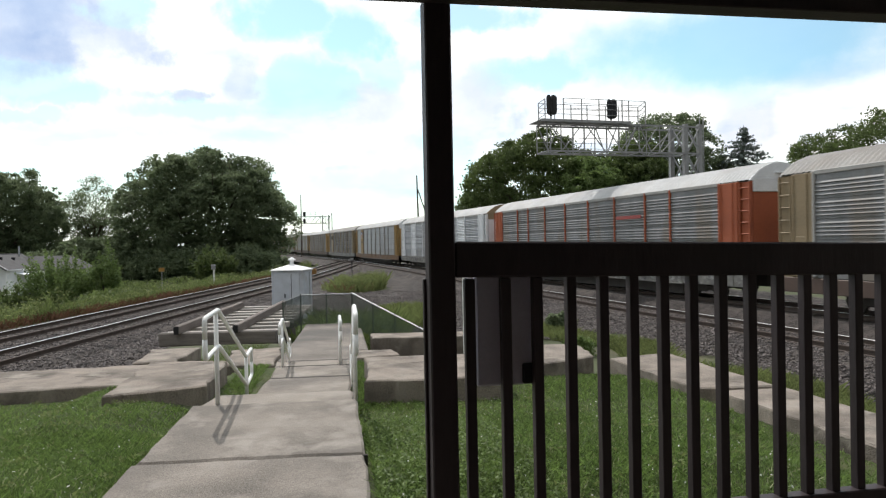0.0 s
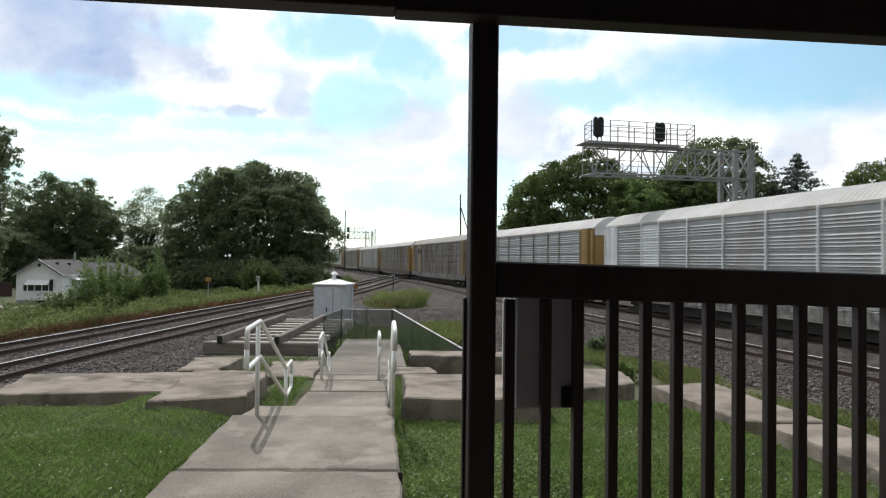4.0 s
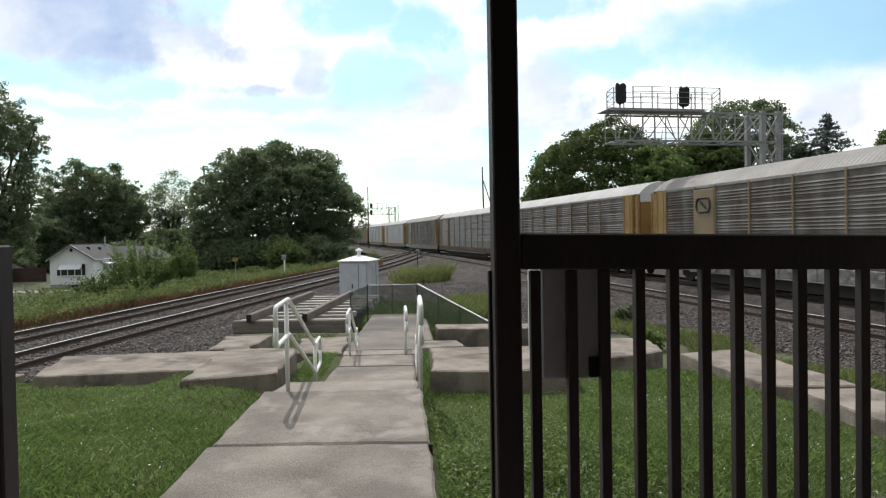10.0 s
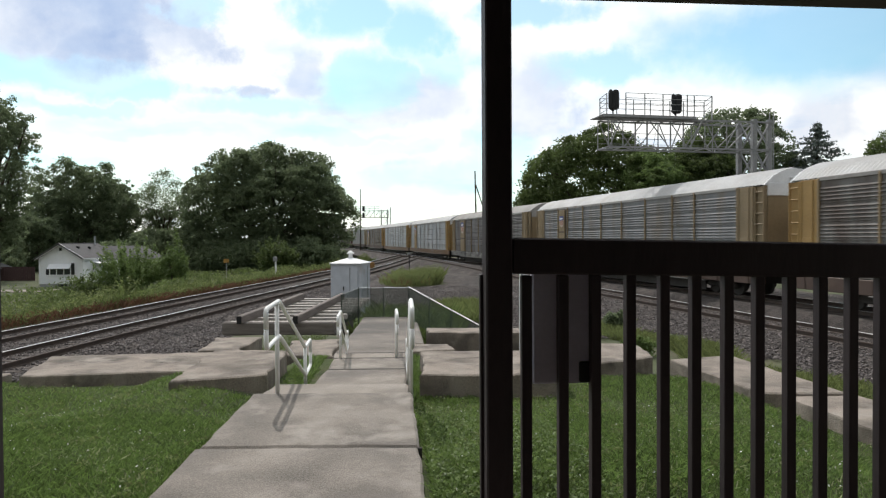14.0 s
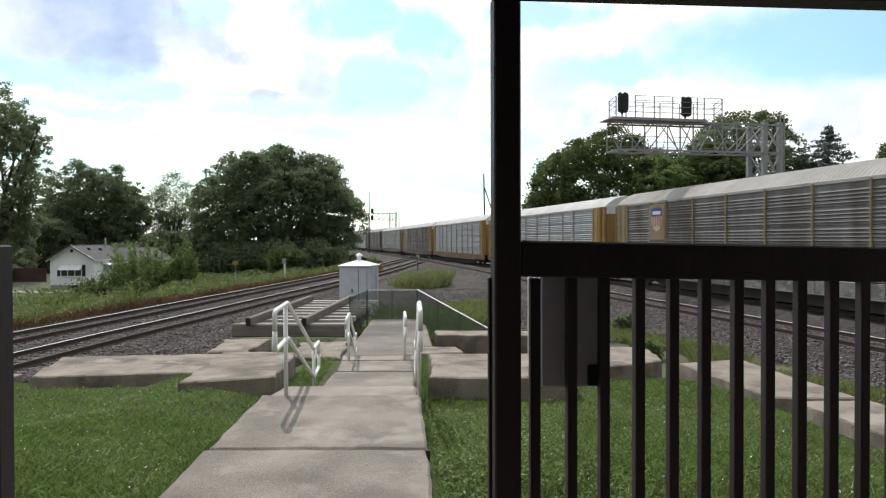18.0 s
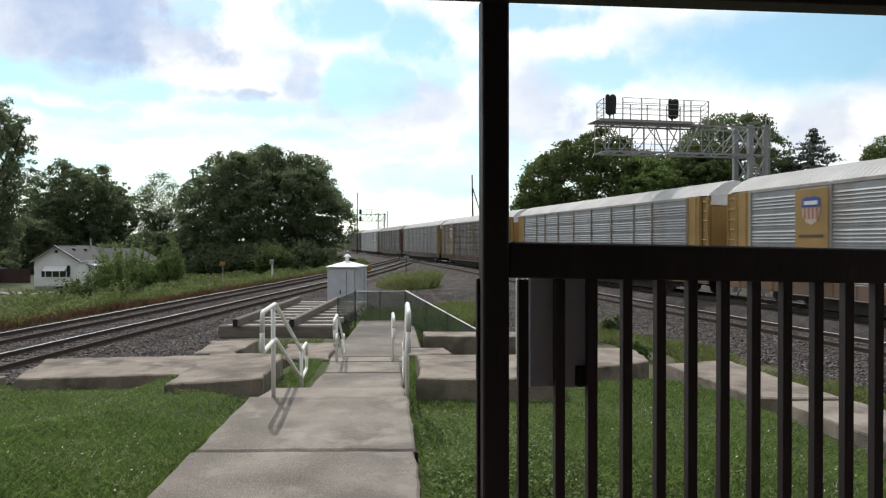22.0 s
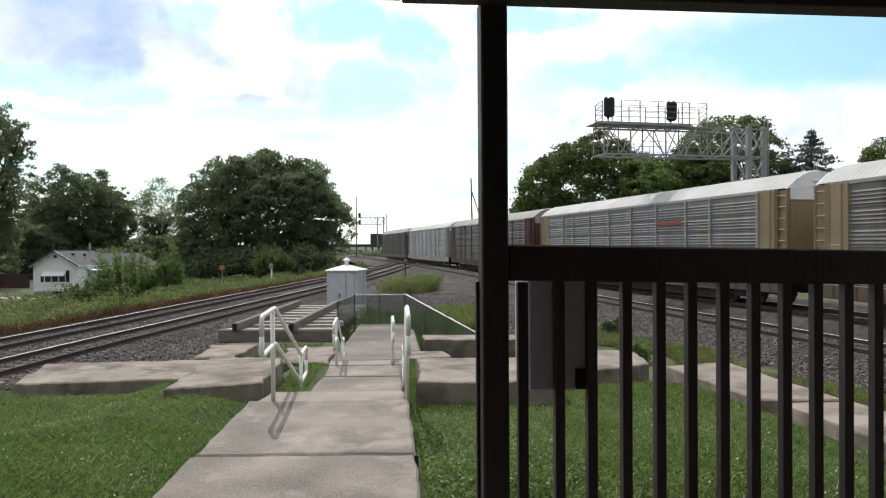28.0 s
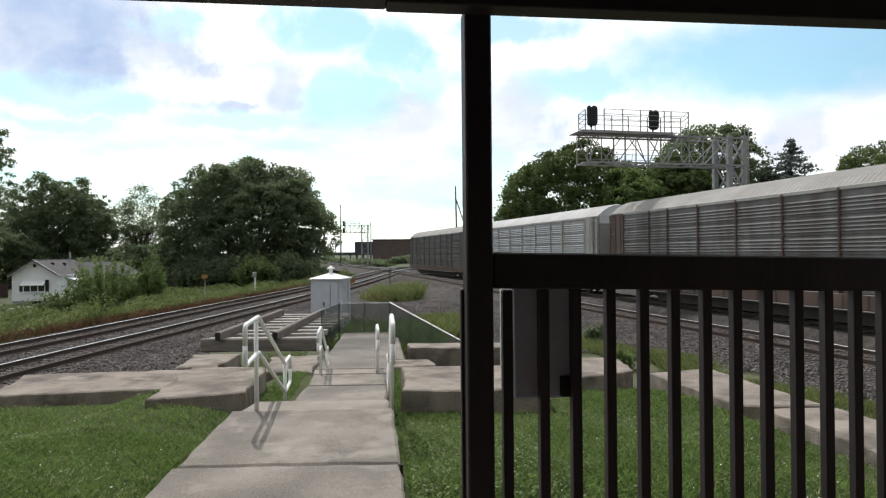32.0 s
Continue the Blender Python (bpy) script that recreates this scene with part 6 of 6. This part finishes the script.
def blades(name, label, x, y, z, h, width, material, lean=0.35, category="grass"):
    n = len(x)
    a = rng.random(n) * 6.283
    hh = h * (0.45 + 0.8 * rng.random(n))
    bx, by = np.cos(a) * width, np.sin(a) * width
    lx, ly = rng.normal(size=n) * lean * hh, rng.normal(size=n) * lean * hh
    p = np.stack([np.stack([x - bx, y - by, z], 1), np.stack([x + bx, y + by, z], 1),
                  np.stack([x + bx * 0.6 + lx * 0.45, y + by * 0.6 + ly * 0.45, z + hh * 0.6], 1),
                  np.stack([x + lx, y + ly, z + hh], 1)], 1)
    tagged(sheet(name, p.reshape(-1, 3), np.arange(4 * n).reshape(-1, 4), material), label, category, kind="stuff")


def off_concrete(x, y):
    m = walk_mid(y)
    on = (np.abs(x - m) < 0.9 - 0.16 * (y > 7.0)) | ((x > -3.6) & (x < -2.1) & (y > 9.2) & (x < -2.45)) | ((x < -3.6) & (x > -6.6) & (y > 10.5)) | ((x > -0.15) & (x < 1.95) & (y > 9.45) & (y < 11.4))
    on |= ((x > 1.9) & (x < 3.9) & (y > 11.1)) | (x > 4.02 + 0.14 * (11.6 - y))
    return ~on


x, y = spread(150000, -9, 5.5, 2.75, 11.2, 1.25)
x2, y2 = spread(110000, -4.5, 4.3, 2.75, 7.5, 1.1)
x, y = np.concatenate([x, x2]), np.concatenate([y, y2])
k = off_concrete(x, y)
x, y = x[k], y[k]
lush = np.array([noise.noise((a * 0.9, b * 0.9, 7.0)) for a, b in zip(x, y)])
blades("lawn_grass", "short uneven blades of lawn grass", x, y, ground_z(x, y) + 0.02, 0.052 + 0.04 * lush, 0.0045, M_GRASS, 0.7)
k = rng.random(len(x)) < 0.03
blades("lawn_grass", "pale dry blades among the lawn grass", x[k], y[k], ground_z(x[k], y[k]) + 0.035, 0.035, 0.006, M_STRAW, 0.8)
x, y = spread(30000, -9, 5.5, 3.0, 11.0, 1.2)
k = off_concrete(x, y)
x, y = x[k], y[k]
cl = np.array([noise.noise((a * 0.8, b * 0.8, 2.0)) for a, b in zip(x, y)]) > 0.12
x, y = x[cl], y[cl]
q, f = leaf_quads(np.stack([x, y, ground_z(x, y) + 0.05 + 0.03 * rng.random(len(x))], 1), 0.012)
tagged(sheet("clover", q, f, M_CLOVER_LEAF), "low clover leaves in the lawn", "clover", kind="stuff")
x, y = spread(14000, -0.15, 1.15, 3.2, 7.6, 1.0)
k = off_concrete(x, y)
x, y = x[k], y[k]
q, f = leaf_quads(np.stack([x, y, ground_z(x, y) + 0.05 + 0.05 * rng.random(len(x))], 1), 0.014)
tagged(sheet("clover", q, f, M_CLOVER_LEAF), "dense pale clover beside the walk", "clover", kind="stuff")
# broad-leaved tufts scattered over the lawn
cx, cy = spread(420, -8.5, 4.2, 3.0, 10.6, 1.3)
own = np.repeat(np.arange(420), 26)
x, y = cx[own] + rng.normal(size=len(own)) * 0.045, cy[own] + rng.normal(size=len(own)) * 0.045
k = off_concrete(x, y)
x, y = x[k], y[k]
q, f = leaf_quads(np.stack([x, y, ground_z(x, y) + 0.05 + 0.045 * rng.random(len(x))], 1), 0.014)
tagged(sheet("lawn_weeds", q, f, M_WEED), "small pale broad-leaved weeds in the lawn", "weeds", kind="stuff")
x, y = spread(1100, -8, 4.2, 3.2, 10.5, 1.2)
k = off_concrete(x, y)
x, y = x[k], y[k]
q, f = leaf_quads(np.stack([x, y, ground_z(x, y) + 0.085], 1), 0.009)
tagged(sheet("clover_flowers", q, f, M_CLOVER), "small white clover flowers in the lawn", "flowers", kind="stuff")

x, y = spread(30000, -2.75, 0.8, 9.0, 13.4)
k = off_concrete(x, y) & ((x < walk_mid(y) - 0.42 - 0.06 * (y - 9)) | (x > walk_mid(y) + 0.76))
x, y = x[k], y[k]
blades("lawn_grass", "grass between the steps and the old blocks", x, y, ground_z(x, y), 0.07, 0.006, M_GRASS, 0.6)

x, y = spread(9000, -5.5, -2.1, 12.9, 17.5)
k = (x > -3.95) & (x < -2.7)
x, y = x[k], y[k]
blades("lawn_grass", "rough grass between the slabs and the timber deck", x, y, ground_z(x, y), 0.06, 0.008, M_RANK, 0.6)

x, y = spread(9000, 2.4, 4.5, 9.0, 13.6)
k = ~((x < 3.95) & (y > 10.9 + 0.45 * (x - 2.0)))
x, y = x[k], y[k]
blades("lawn_grass", "rough grass beside the kerb", x, y, ground_z(x, y) + 0.02, 0.07, 0.006, M_GRASS, 0.6)

# ragged edge of turf along the walk
y = 2.8 + 6.6 * rng.random(7000)
s = np.where(rng.random(7000) < 0.5, -1, 1)
x = walk_mid(y) + s * (0.905 - 0.12 * (y > 7.0) + 0.06 * rng.random(7000))
blades("edge_grass", "ragged grass along the edges of the walk", x, y, np.maximum(ground_z(x, y), -0.5), 0.07, 0.005, M_GRASS, 0.45)

# taller growth
x, y = spread(60000, -5.5, 2.0, 45, 60)
k = ((x + 1.7) / 2.3) ** 2 + ((y - 52.5) / 5.0) ** 2 < 0.55 + 0.7 * rng.random(len(x)) ** 2
x, y = x[k], y[k]
tuft = np.array([noise.noise((a * 0.9, b * 0.6, 6.0)) for a, b in zip(x, y)])
hgt = 0.45 + 0.35 * rng.random(len(x)) + 0.7 * np.maximum(tuft, -0.4) + 0.16 * np.clip(x + 1.7, -2, 2)
q, f = leaf_quads(np.stack([x, y, ground_z(x, y) + hgt * 1.25 * rng.random(len(x)) ** 0.6], 1), 0.045)
tagged(sheet("tall_weeds", q, f, M_WEED), "tall pale green weeds between the lines", "weeds", kind="stuff")
k = rng.random(len(x)) < 0.50
blades("tall_weeds", "upright pale grass between the lines", x[k], y[k], ground_z(x[k], y[k]), np.maximum(0.2, hgt[k] * 0.95), 0.011, M_WEED, 0.35, "weeds")
k = (tuft < -0.1) & (rng.random(len(x)) < 0.12)
blades("dry_grass", "brown seed heads among the weeds between the lines", x[k], y[k], ground_z(x[k], y[k]), 0.7, 0.006, M_DRY, 0.4, "grass")
x, y = spread(7000, -2.6, 0.9, 20.9, 29)
blades("tall_weeds", "green weeds behind the wire fence", x, y, ground_z(x, y), 0.3 + 0.5 * rng.random(len(x)), 0.012, M_RANK, 0.45, "weeds")
x, y = spread(16000, -2.5, 0.6, 20.9, 24)
tuft = np.array([noise.noise((a * 1.4, b * 1.4, 5.0)) for a, b in zip(x, y)])
k = tuft > -0.05
x, y, tuft = x[k], y[k], tuft[k]
q, f = leaf_quads(np.stack([x, y, ground_z(x, y) + (0.45 + 1.1 * tuft) * rng.random(len(x)) ** 0.6], 1), 0.05)
tagged(sheet("tall_weeds", q, f, M_LEAF_BUSH), "leafy green weeds against the wire fence", "weeds", kind="stuff")
y = 8.5 + 18 * rng.random(22000)
x = near_x(y) - 5.0 - 1.5 * rng.random(22000) + 0.5 * np.sin(y)
k = (x > 1.7) & ~((x > 3.9) & (x < 5.75) & (y < 12.2))
x, y = x[k], y[k]
blades("tall_weeds", "green weeds between the kerb and the track", x, y, ground_z(x, y), 0.27, 0.010, M_WEED, 0.5, "weeds")
y = 14 + 90 * rng.random(60000) ** 1.4
x = side_b_x(y) - 3.0 - 10.0 * rng.random(60000) ** 1.3
tuft = np.array([noise.noise((a * 0.45, b * 0.25, 1.0)) for a, b in zip(x, y)])
q, f = leaf_quads(np.stack([x, y, ground_z(x, y) + (0.7 + 1.5 * tuft) * rng.random(len(x)) ** 0.55], 1), 0.06)
tagged(sheet("tall_weeds", q, f, M_WEED), "tall green weeds beyond the side lines", "weeds", kind="stuff")
k = rng.random(len(x)) < 0.15
blades("tall_weeds", "upright grass stalks among the weeds", x[k], y[k], ground_z(x[k], y[k]), 0.85 + 0.9 * tuft[k], 0.012, M_RANK, 0.25, "weeds")
x, y = spread(50000, -31, -17, 38, 84)
tuft = np.array([noise.noise((a * 0.3, b * 0.2, 4.0)) for a, b in zip(x, y)])
k = (tuft > 0.0) & (x < side_b_x(y) - 5)
x, y, tuft = x[k], y[k], tuft[k]
q, f = leaf_quads(np.stack([x, y, ground_z(x, y) + (0.75 + 1.5 * np.maximum(tuft, 0)) * rng.random(len(x)) ** 0.7], 1), 0.10)
tagged(sheet("tall_weeds", q, f, M_RANK), "rank yellow green weeds towards the house", "weeds", kind="stuff")
y = 14 + 80 * rng.random(15000) ** 1.4
x = side_b_x(y) - 2.7 - 2.2 * rng.random(15000)
blades("dry_grass", "rust brown dry grass along the outer track", x, y, ground_z(x, y) , 0.45, 0.014, M_DRY, 0.45, "grass")
x, y = spread(5000, 0.4, 2.4, 27, 34)
blades("tall_weeds", "tuft of green weeds on the stony ground", x, y, ground_z(x, y), 0.5, 0.014, M_WEED, 0.4, "weeds")


def motions():
    for k, car in enumerate(TRAIN):
        walk(car, [(t, car_pose(k, t)) for t in range(33)])


motions()
